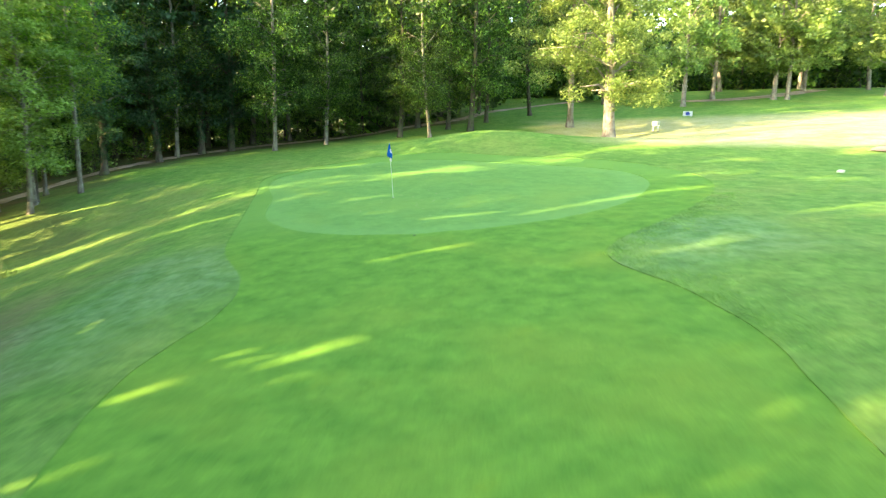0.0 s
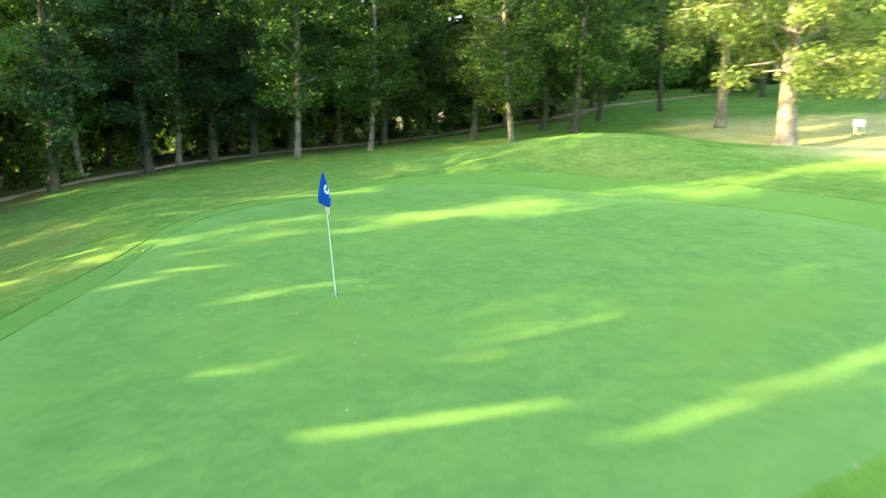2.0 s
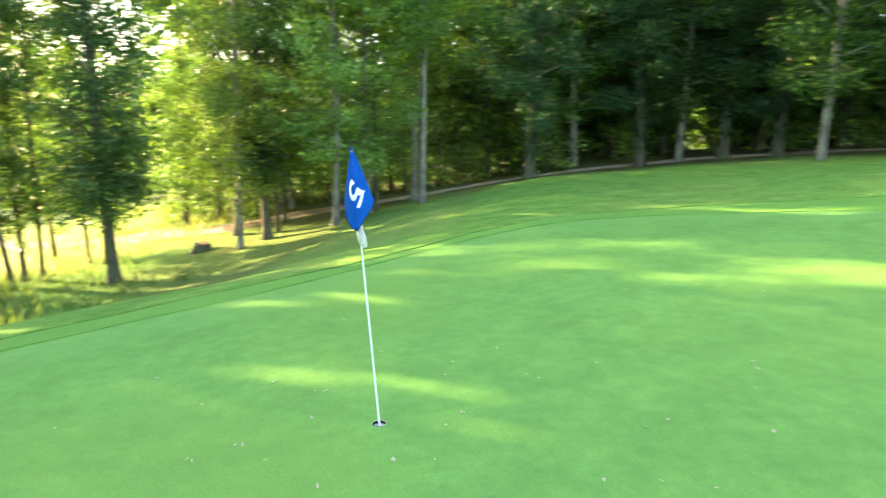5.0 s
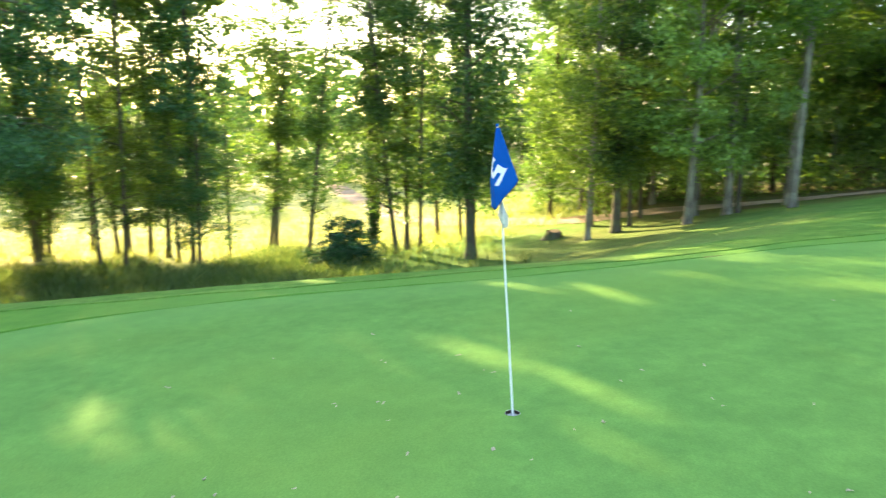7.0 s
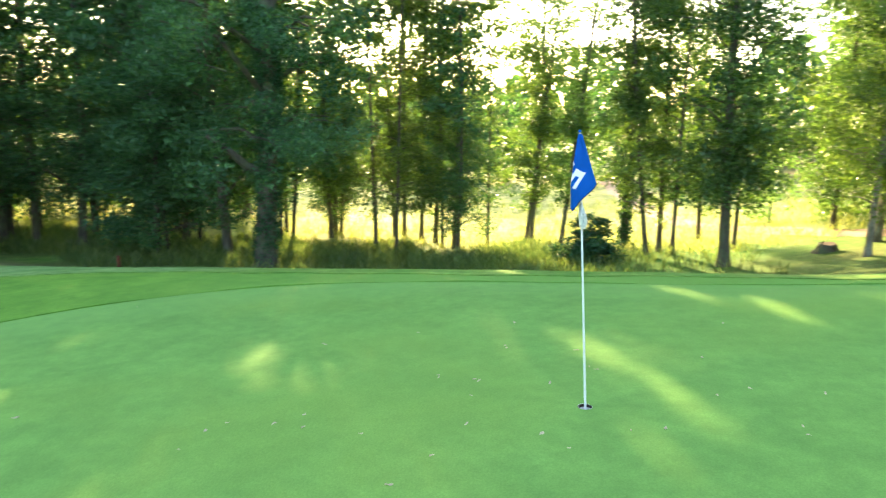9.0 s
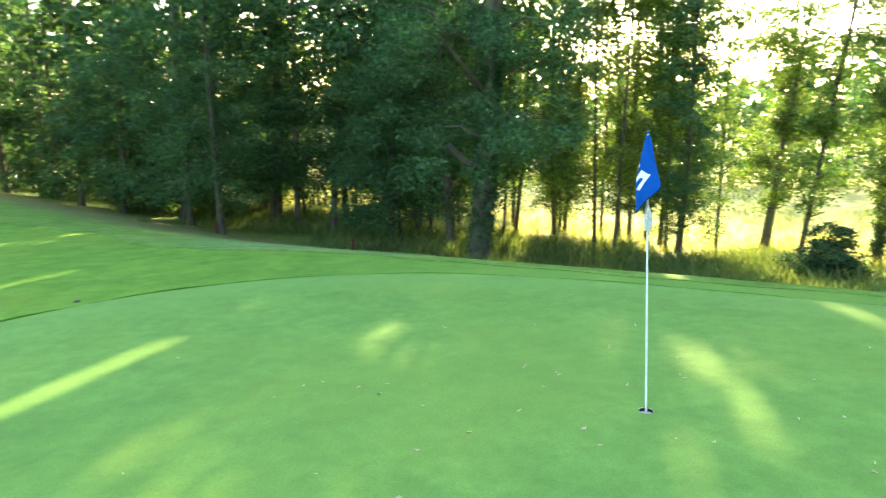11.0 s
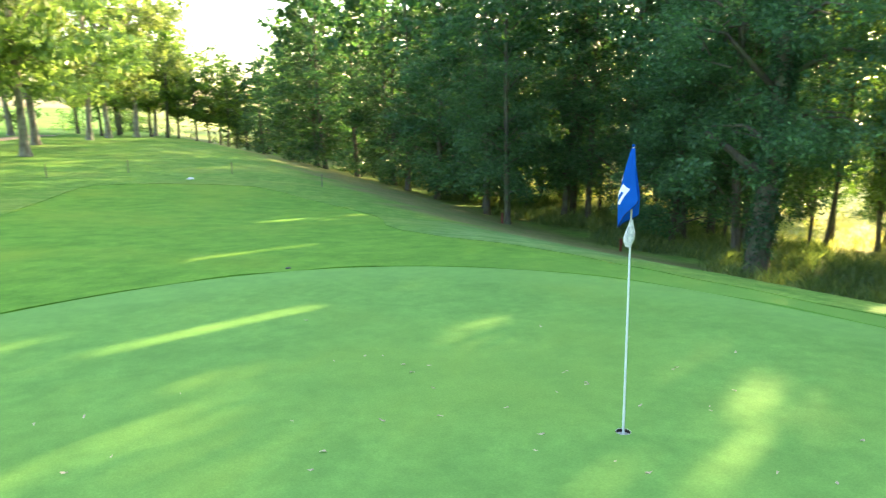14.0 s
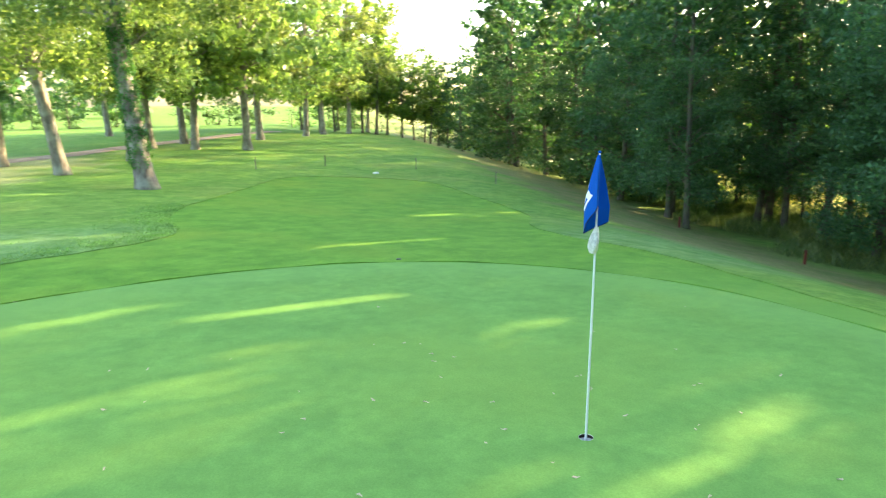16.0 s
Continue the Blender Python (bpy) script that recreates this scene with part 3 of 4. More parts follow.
        sizes.append(rnd.uniform(0.25, 0.6))
    v, f = join(pieces)
    trunk = mesh_data(name + "_trunk", v, f, bark)
    low = [(c, r) for c, r in zip(centres, sizes) if c[2] < cut]
    high = [(c, r) for c, r in zip(centres, sizes) if c[2] >= cut]
    sprays = []
    if low:
        sprays.append(crown_quads(rng, [c for c, r in low], [r for c, r in low], per, leaf, 0.6))
    if high:
        sprays.append(crown_quads(rng, [c for c, r in high], [r for c, r in high], per * full, leaf * 2.2, 0.6))
    crown = quads_data(name + "_crown", np.concatenate(sprays), leafmat)
    ivy_me = None
    if ivy:
        cs, rs = [], []
        for k in range(int(600 * ivy)):
            z = 0.75 / ivy_r ** 3 + rnd.random() * 8.6 * ivy
            p = at(z)
            ang = rnd.uniform(0, 6.28)
            rad = r0 * (1 - 0.5 * z / h) + 0.02 + 0.16 * (ivy_r - 1)
            cs.append((p.x + math.cos(ang) * rad, p.y + math.sin(ang) * rad, p.z))
            rs.append(rnd.uniform(0.09, 0.15) * (1 + 0.05 * z) * ivy_r)
        ivy_mat = ivy_mat or LEAF_IVY
        ivy_me = quads_data(name + "_ivy", crown_quads(rng, cs, rs, 520 / ivy_r ** 2, 0.105 * ivy_r, 1.3), ivy_mat)
    return trunk, crown, ivy_me


def tree_proto(name, label, category, group, *args, **kw):
    trunk, crown, ivy = tree_meshes(name, *args, **kw)
    def place(x, y, turn=0.0, scale=1.0, zscale=1.0, tilt=0.0, label2=None):
        root = tagged(new(name, None), label2 or label, category, group)
        root.matrix_world = pose(x, y, ground_z(x, y) + 0.03, 0, tilt, 0) @ pose(0, 0, 0, 0, 0, turn) @ Matrix.Diagonal((scale, scale, scale * zscale, 1))
        part("trunk", trunk, root)
        part("crown", crown, root)
        if ivy:
            part("ivy", ivy, root, "dark green ivy climbing the trunk")
        return root
    return place


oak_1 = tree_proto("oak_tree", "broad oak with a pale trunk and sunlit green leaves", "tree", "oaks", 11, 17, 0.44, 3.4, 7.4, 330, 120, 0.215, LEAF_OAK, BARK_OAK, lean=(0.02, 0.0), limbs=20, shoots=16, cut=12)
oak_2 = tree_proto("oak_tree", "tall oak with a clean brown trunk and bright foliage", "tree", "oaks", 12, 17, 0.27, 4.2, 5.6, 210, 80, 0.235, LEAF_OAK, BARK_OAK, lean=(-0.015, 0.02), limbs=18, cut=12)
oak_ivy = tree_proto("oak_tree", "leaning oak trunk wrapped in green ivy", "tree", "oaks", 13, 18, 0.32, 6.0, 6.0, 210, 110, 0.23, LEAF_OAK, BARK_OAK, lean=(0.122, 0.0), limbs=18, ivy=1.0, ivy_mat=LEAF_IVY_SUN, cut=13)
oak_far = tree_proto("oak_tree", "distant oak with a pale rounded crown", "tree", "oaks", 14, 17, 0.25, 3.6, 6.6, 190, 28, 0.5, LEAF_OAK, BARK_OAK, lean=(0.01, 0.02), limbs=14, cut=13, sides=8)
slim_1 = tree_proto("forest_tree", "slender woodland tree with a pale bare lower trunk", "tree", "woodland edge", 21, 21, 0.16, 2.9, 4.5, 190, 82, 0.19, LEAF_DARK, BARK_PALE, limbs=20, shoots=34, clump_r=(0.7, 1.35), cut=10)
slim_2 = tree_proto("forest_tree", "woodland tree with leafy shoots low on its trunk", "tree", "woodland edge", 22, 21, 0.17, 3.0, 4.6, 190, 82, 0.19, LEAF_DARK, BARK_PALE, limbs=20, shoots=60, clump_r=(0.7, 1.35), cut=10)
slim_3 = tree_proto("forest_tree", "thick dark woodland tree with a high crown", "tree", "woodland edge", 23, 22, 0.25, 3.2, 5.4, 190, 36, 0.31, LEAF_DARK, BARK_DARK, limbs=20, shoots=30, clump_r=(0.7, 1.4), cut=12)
ivy_tree = tree_proto("ivy_tree", "woodland tree clad in dark hanging ivy", "tree", "woodland edge", 24, 20, 0.22, 2.4, 3.0, 130, 120, 0.185, LEAF_FOREST_IVY, BARK_DARK, shape="edge", limbs=18, ivy=0.8, cut=9)
young = tree_proto("young_tree", "young light green tree with low drooping branches", "tree", "bank trees", 31, 9.5, 0.12, 2.2, 2.6, 120, 170, 0.16, LEAF_LIME, BARK_PALE, limbs=22, clump_r=(0.4, 0.8))
thin_1 = tree_proto("alder_tree", "thin backlit tree with sparse leaves on a bare trunk", "tree", "bank trees", 41, 23, 0.12, 2.4, 3.3, 150, 150, 0.165, LEAF_BACKLIT, BARK_DARK, shape="high", limbs=28, shoots=40, clump_r=(0.5, 1.05), cut=11.5, full=0.36)
thin_2 = tree_proto("alder_tree", "thin leaning tree with sparse backlit leaves", "tree", "bank trees", 42, 22, 0.10, 2.0, 3.2, 150, 150, 0.165, LEAF_BACKLIT, BARK_DARK, lean=(0.1, 0.03), shape="high", limbs=26, shoots=36, clump_r=(0.5, 1.05), cut=11.5, full=0.36)
thin_ivy = tree_proto("ivy_tree", "narrow trunk wrapped in a dark column of ivy", "tree", "bank trees", 43, 21, 0.13, 6.0, 3.0, 90, 110, 0.17, LEAF_BELT, BARK_DARK, shape="column", limbs=14, ivy=0.95, ivy_r=1.25, cut=11.5, full=0.5)
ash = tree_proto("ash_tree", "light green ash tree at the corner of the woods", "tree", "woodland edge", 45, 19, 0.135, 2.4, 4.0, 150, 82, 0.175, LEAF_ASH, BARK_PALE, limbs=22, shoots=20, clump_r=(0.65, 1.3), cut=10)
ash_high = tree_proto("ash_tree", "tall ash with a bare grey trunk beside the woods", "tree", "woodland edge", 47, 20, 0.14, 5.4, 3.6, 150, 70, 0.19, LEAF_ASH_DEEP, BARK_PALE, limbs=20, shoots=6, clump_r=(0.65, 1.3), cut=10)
maple = tree_proto("maple_tree", "full dark green tree with a stout grey trunk", "tree", "bank trees", 46, 17, 0.19, 2.8, 2.9, 170, 100, 0.175, LEAF_MAPLE, BARK_DARK, shape="edge", limbs=22, shoots=16, cut=11)
belt_1 = tree_proto("alder_tree", "dense dark green tree on the wooded bank", "tree", "bank trees", 51, 20, 0.17, 2.0, 4.4, 240, 82, 0.18, LEAF_BELT, BARK_DARK, limbs=24, cut=9.5)
belt_2 = tree_proto("alder_tree", "tall dense tree with foliage hanging low", "tree", "bank trees", 52, 22, 0.24, 1.2, 5.2, 200, 32, 0.38, LEAF_BELT, BARK_DARK, limbs=22, cut=12, sides=8)
belt_3 = tree_proto("alder_tree", "tall dense tree with a bare dark lower trunk", "tree", "bank trees", 54, 22, 0.19, 2.3, 4.8, 240, 82, 0.18, LEAF_BELT, BARK_DARK, limbs=24, cut=9.5)
skirt = tree_proto("alder_tree", "dark tree with drooping branches down to the ground", "tree", "bank trees", 55, 12, 0.15, 0.9, 3.1, 170, 120, 0.17, LEAF_BELT, BARK_DARK, limbs=26, cut=8)
pole_tree = tree_proto("alder_tree", "bare slender trunk with a small high crown", "tree", "bank trees", 56, 18, 0.105, 5.5, 2.0, 46, 26, 0.27, LEAF_BELT, BARK_DARK, lean=(0.02, -0.015), shape="high", limbs=12, twigs=2, cut=12, sides=7)
thin_light = tree_proto("alder_tree", "slight sunlit tree with thin yellow green leaves", "tree", "bank trees", 44, 15, 0.085, 2.0, 2.9, 85, 150, 0.155, LEAF_BACKLIT, BARK_DARK, lean=(0.03, 0.02), limbs=20, clump_r=(0.4, 0.8), cut=10)
giant_ivy = tree_proto("oak_tree", "massive ivy covered oak at the foot of the bank", "tree", "bank trees", 53, 23, 0.37, 3.8, 6.2, 260, 150, 0.165, LEAF_BELT, BARK_DARK, limbs=24, ivy=1.0, ivy_r=1.15, cut=11.5, full=0.45, snag=(3.6, 5.04, 2.2))
row_tree = tree_proto("row_tree", "slender tree in a distant row with light between the trunks", "tree", "distant row", 57, 15, 0.17, 3.4, 3.2, 110, 16, 0.55, LEAF_ASH, BARK_DARK, shape="edge", limbs=10, sides=7, twigs=1, cut=20)
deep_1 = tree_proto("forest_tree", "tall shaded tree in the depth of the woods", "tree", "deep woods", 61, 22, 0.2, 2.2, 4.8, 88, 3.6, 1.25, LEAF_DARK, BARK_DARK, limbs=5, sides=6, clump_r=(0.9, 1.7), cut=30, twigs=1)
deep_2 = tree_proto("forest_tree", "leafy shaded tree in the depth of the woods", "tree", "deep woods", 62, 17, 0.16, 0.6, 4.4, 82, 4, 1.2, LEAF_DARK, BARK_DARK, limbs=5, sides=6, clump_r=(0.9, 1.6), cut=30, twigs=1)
# light leaf colour stands for sunlit foliage inside the woods' corner
deep_light = tree_proto("ash_tree", "leafy sunlit tree inside the corner of the woods", "tree", "deep woods", 63, 17, 0.15, 1.6, 4.0, 120, 18, 0.5, LEAF_ASH, BARK_DARK, limbs=8, sides=6, clump_r=(0.8, 1.4), cut=30, twigs=1)
meadow_tree = tree_proto("meadow_tree", "low bushy sunlit tree beyond the meadow", "tree", "meadow trees", 66, 9, 0.14, 0.3, 3.6, 80, 9, 0.55, LEAF_MAPLE, BARK_DARK, limbs=6, sides=6, clump_r=(0.7, 1.3), cut=30, twigs=1)
bush = tree_proto("bush", "rounded dark green bush in the sunlit valley grass", "bush", "", 72, 1.8, 0.05, 0.2, 1.15, 90, 420, 0.13, LEAF_IVY, BARK_DARK, limbs=9, sides=5, clump_r=(0.25, 0.5))
shrub = tree_proto("shrub", "low leafy shrub under the trees", "shrub", "undergrowth", 71, 2.6, 0.05, 0.25, 1.3, 34, 30, 0.22, LEAF_DARK, BARK_DARK, limbs=4, sides=5, clump_r=(0.3, 0.6), twigs=0)
hazel = tree_proto("hazel", "leafy light green hazel under the taller trees", "shrub", "undergrowth", 73, 3.8, 0.05, 0.3, 1.7, 44, 60, 0.19, LEAF_YOUNG, BARK_DARK, limbs=6, sides=5, clump_r=(0.4, 0.75), twigs=1)

spots = random.Random(5)


def plant(kind, rows, lo=0.92, hi=1.08):
    """Plants a kind of tree at each (x, y) or (x, y, turn) of rows."""
    for x, y, *given in rows:
        turn = spots.uniform(0, 360)
        kind(x, y, given[0] if given else turn, spots.uniform(lo, hi), spots.uniform(0.95, 1.08))


# woodland edge to the north
plant(slim_1, [(-8.6, 26.6), (-9.0, 38.0), (-11.2, 40.0), (-16.3, 28.5)])
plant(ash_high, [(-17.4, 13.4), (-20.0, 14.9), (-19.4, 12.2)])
plant(slim_2, [(-5.0, 28.8), (3.0, 26.3)], 0.8, 0.88)
plant(slim_3, [(0.8, 29.6), (5.0, 33.8), (8.9, 38.3), (14.0, 43.5), (9.2, 46.0), (-1.0, 43.0)], 0.72, 0.78)
plant(slim_1, [(-20.7, 25.8)], 1.05, 1.1)
plant(ivy_tree, [(-18.7, 20.4), (-19.1, 29.4), (-17.0, 26.4), (-14.8, 30.0), (-12.8, 31.4)])
plant(slim_3, [(-12.0, 36.5), (-5.6, 36.4), (2.6, 38.6), (-15.6, 35.0), (-24.4, 29.5), (-20.6, 33.4), (6.6, 31.0), (-26.6, 23.0)])
plant(deep_1, [(-4.0, 50.0), (-6.6, 53.0), (-2.2, 56.0), (-8.4, 47.5), (-5.0, 60.0), (0.5, 47.0)], 0.95, 1.1)
plant(deep_1, [(-23.5, 32.0), (-21.5, 30.2), (-26.5, 36.5), (-20.0, 30.6), (62, 74), (58, 78), (66, 70), (52, 76)], 0.9, 1.05)
plant(deep_2, [(-30, 27), (-27, 31), (-23, 36), (-18.5, 37.5), (-14, 40.5), (-10, 42), (-6, 41), (-2.5, 40.5), (1.5, 42), (5, 41.5), (-33, 24.5)], 0.6, 0.75)
plant(deep_light, [(-28.6, 19.5), (-31, 15.5), (-27.5, 22.5), (-34, 19.0), (-24.8, 23.4), (-33.5, 11.5), (-30.2, 26.0)], 0.85, 1.1)
# sunlit oaks to the north-east
oak_1(16.5, 25.5, 200, 1.0)
plant(oak_2, [(15.3, 32.6)])
plant(oak_far, [(30.9, 46.4), (37.2, 53.3), (42.7, 50.0), (43.9, 49.3), (52.5, 60.7), (55.0, 66.0)])
plant(oak_far, [(56.0, 50.0), (44.0, 66.0), (62.0, 62.0)], 1.0, 1.15)
# bank and valley to the west
plant(young, [(-18.8, 10.4), (-21.2, 11.8, 255), (-23.4, 8.4)], 1.05, 1.25)
plant(maple, [(-20.9, 3.05, 315)], 0.98, 1.02)
plant(ash, [(-20.6, 7.4, 291)], 0.8, 0.84)
plant(maple, [(-20.9, 8.6)], 0.86, 0.9)
plant(ash, [(-25.6, 12.0), (-28.4, 9.6), (-27.4, 15.0)], 0.75, 0.9)
plant(hazel, [(-26.0, 9.6), (-28.0, 12.0), (-24.9, 13.6), (-29.6, 8.4), (-30.4, 10.6), (-26.8, 16.4), (-24.2, 17.4), (-31.5, 13.5), (-33.0, 9.4), (-34.0, 6.4), (-26.6, 12.2), (-27.4, 10.6), (-25.6, 15.6), (-28.6, 14.2), (-29.4, 16.4), (-27.0, 18.6), (-24.6, 19.8), (-30.6, 12.0), (-25.8, 22.0), (-31.8, 16.6)], 0.9, 1.35)
# hazels added in the woods, their light colour standing for sunlit leaves
plant(hazel, [(-19.6, 28.8), (-22.4, 26.2), (-13.6, 34.0), (-8.2, 37.6), (-3.6, 38.6), (-17.4, 33.0), (-24.0, 21.6), (0.6, 40.0), (-11.0, 36.0), (-20.6, 23.6)], 0.7, 1.2)
plant(thin_light, [(-21.6, 9.4), (-27.0, -6.8, 324), (-26.6, -8.9), (-24.4, -11.4, 212), (-31.0, -14.0, 128), (-19.4, 12.6, 274), (-26.2, 3.4, 228), (-25.2, 3.8), (-24.0, 1.4), (-23.0, 10.4)])
plant(thin_1, [(-24.6, 0.9, 303), (-26.1, -8.2, 183), (-28.4, -9.8, 207), (-30.0, -12.0, 133), (-29.2, -10.8, 181), (-30.4, -19.2)])
plant(thin_2, [(-28.3, -5.2, 95), (-28.0, -4.9, 180), (-26.2, -3.3, 86), (-29.6, -12.4, 235), (-29.4, -15.4, 74), (-23.7, 0.4, 307)])
plant(thin_ivy, [(-25.0, -0.5)])
# next two trees are added to keep sun patches off the green
plant(thin_1, [(-27.8, -15.2)])
plant(thin_light, [(-24.3, -10.4, 40)])
plant(belt_3, [(-30.6, -16.6, 90)], 0.52, 0.56)
plant(thin_1, [(-29.2, 2.7, 30), (-27.8, 7.9)], 0.85, 0.95)
plant(belt_1, [(-24.6, -7.6, 297), (-29.1, -15.5)], 0.46, 0.52)
giant_ivy(-17.0, -12.75, 40, 1.0)
plant(belt_1, [(-22.5, -18.0, 310), (-16.2, -29.8, 206), (-23.4, -20.7, 359), (-26.4, -23.4, 229)])
plant(skirt, [(-19.8, -19.6, 316)])
plant(belt_3, [(-21.4, -27.6, 107), (-25.0, -27.4, 68), (-21.9, -25.4, 199), (-22.4, -21.6, 39), (-20.0, -16.2, 310), (-20.8, -29.0, 210), (-22.1, -30.0, 232), (-30.0, -25.0, 140)])
plant(belt_1, [(-14.8, -25.4, 121)], 0.82, 0.86)
plant(belt_2, [(-15.0, -55.0), (-15.4, -58.5)], 0.78, 0.84)
plant(belt_2, [(-15.6, -68.0), (-16.6, -72.0)], 0.56, 0.60)
plant(belt_2, [(-18.8, -37.0, 93), (-24.3, -33.8, 182), (-16.5, -36.6), (-17.5, -46.0), (-16.6, -41.5), (-16.2, -50.5), (-20.0, -43.0), (-20.5, -55.0)], 0.68, 0.76)
plant(belt_2, [(-18.2, -33.4, 225), (-19.8, -40.0), (-18.4, -48.6)], 0.82, 0.88)
plant(belt_2, [(-16.8, -61.0), (-15.8, -64.5)], 0.78, 0.84)
plant(belt_2, [(-14.6, -76.0), (-13.6, -80.0)], 0.48, 0.52)
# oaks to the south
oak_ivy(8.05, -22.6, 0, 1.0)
oak_2(12.6, -28.0, 0, 1.0, 1.0, 8.0)
plant(oak_2, [(11.4, -35.0), (17.0, -33.0)])
plant(oak_far, [(9.5, -43.0), (6.3, -43.2), (2.8, -60.0), (1.2, -66.0), (9.0, -72.0), (-1.6, -74.0), (-4.6, -88.0)])
plant(row_tree, [(-5.0, -79.0), (-3.6, -82.0), (-2.0, -80.0), (-0.4, -83.5), (1.4, -79.0), (-1.0, -91.0), (3.6, -86.0)], 0.9, 1.1)
plant(oak_far, [(12.4, -44.0), (11.0, -48.0), (6.2, -53.0), (20.4, -65.0)], 0.95, 1.1)
plant(row_tree, [(-13.0, -83.0), (-11.4, -79.5), (-9.8, -82.0), (-8.2, -80.5), (-6.6, -83.0), (-12.0, -88.0), (-7.4, -90.0)], 0.70, 0.80)
# depth of the woods
fill = random.Random(8)
for i in range(84):
    x = fill.uniform(-62, 26)
    y = fill.uniform(42, 92) if x > -12 else fill.uniform(36, 86)
    if x < -27:
        if i % 3 == 0:
            continue
        x, y = -27 + (x + 27) * 0.35, fill.uniform(24, 80)
    if x > 6 and y < 52:
        continue
    (deep_1 if i % 2 else deep_2)(x, y, fill.uniform(0, 360), fill.uniform(0.85, 1.15))
for i in range(44):
    (deep_1 if i % 2 else deep_2)(fill.uniform(18, 120), fill.uniform(74, 112), fill.uniform(0, 360), fill.uniform(0.8, 1.1))
for i in range(16):
    shrub(fill.uniform(-24, 6), fill.uniform(-108, -96), fill.uniform(0, 360), fill.uniform(0.9, 1.5))
for i in range(12):
    deep_2(fill.uniform(-34, -16), fill.uniform(-112, -88), fill.uniform(0, 360), fill.uniform(0.62, 0.76))
for i in range(18):
    (deep_2 if i % 2 else deep_1)(fill.uniform(-34, -24), fill.uniform(-78, -36), fill.uniform(0, 360), fill.uniform(0.6, 0.8))
for i in range(16):
    deep_2(30 + 3.2 * i + fill.uniform(-1, 1), 72 + fill.uniform(-3, 4) - 0.3 * i, fill.uniform(0, 360), fill.uniform(0.6, 0.75))
for i in range(60):
    x, y = fill.uniform(-48, 4), fill.uniform(40, 60)
    if x < -22:
        y = fill.uniform(22, 50)
    shrub(x, y, fill.uniform(0, 360), fill.uniform(0.8, 1.5))
# undergrowth added west of the belt to block the low sun
for i in range(40):
    shrub(fill.uniform(-38, -27), fill.uniform(-54, -18), fill.uniform(0, 360), fill.uniform(0.6, 1.1))
for i in range(20):
    pole_tree(fill.uniform(-33, -20.5), fill.uniform(-46, -15.5), fill.uniform(0, 360), fill.uniform(0.8, 1.05))
for i in range(9):
    shrub(fill.uniform(-32, -19), fill.uniform(-60, -14), fill.uniform(0, 360), fill.uniform(0.6, 1.2))
# trees added behind the belt to shade the bank grass
plant(deep_2, [(-38, -34), (-40, -40), (-36, -47), (-42, -30), (-39, -54), (-34, -60)], 0.5, 0.6)
plant(deep_1, [(-37.0, -26.0), (-39.0, -32.0, 184), (-36.0, -37.0), (-35.0, -44.0)], 0.66, 0.72)
plant(deep_1, [(-36.0, -28.5), (-40.0, -27.5), (-43.0, -31.5), (-38.0, -35.5), (-34.0, -32.0)], 1.0, 1.1)
# unseen trees added behind the belt to shade the south field
for i in range(20):
    (deep_1 if i % 2 else deep_2)(fill.uniform(-52, -27), fill.uniform(-124, -82), fill.uniform(0, 360), fill.uniform(0.95, 1.15))
for i in range(13):
    meadow_tree(-4 + 4.2 * i + fill.uniform(-1.5, 1.5), -103 + 0.5 * i + fill.uniform(-3, 3), fill.uniform(0, 360), fill.uniform(0.5, 0.85))
bush(-21.6, -1.7, 30, 1.12, 0.8)
for i in range(34):
    meadow_tree(fill.uniform(-78, -66), -62 + i * 2.9 + fill.uniform(-2, 2), fill.uniform(0, 360), fill.uniform(0.95, 1.25))


# ---- chinks cut in the crowns so low sun draws these streaks on grass ----
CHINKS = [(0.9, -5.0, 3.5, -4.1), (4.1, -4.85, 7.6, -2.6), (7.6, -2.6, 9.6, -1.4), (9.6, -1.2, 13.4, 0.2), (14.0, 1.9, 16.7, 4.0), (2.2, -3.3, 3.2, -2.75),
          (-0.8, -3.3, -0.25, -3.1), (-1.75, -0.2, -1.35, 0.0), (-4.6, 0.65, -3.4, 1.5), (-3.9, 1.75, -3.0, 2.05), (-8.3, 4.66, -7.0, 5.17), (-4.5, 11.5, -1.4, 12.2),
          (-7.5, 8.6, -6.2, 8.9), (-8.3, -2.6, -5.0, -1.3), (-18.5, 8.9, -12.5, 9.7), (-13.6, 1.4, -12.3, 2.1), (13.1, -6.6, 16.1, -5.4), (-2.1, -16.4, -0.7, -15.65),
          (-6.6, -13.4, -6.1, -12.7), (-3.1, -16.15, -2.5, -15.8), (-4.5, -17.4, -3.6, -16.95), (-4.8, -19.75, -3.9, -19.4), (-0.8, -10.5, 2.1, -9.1)]


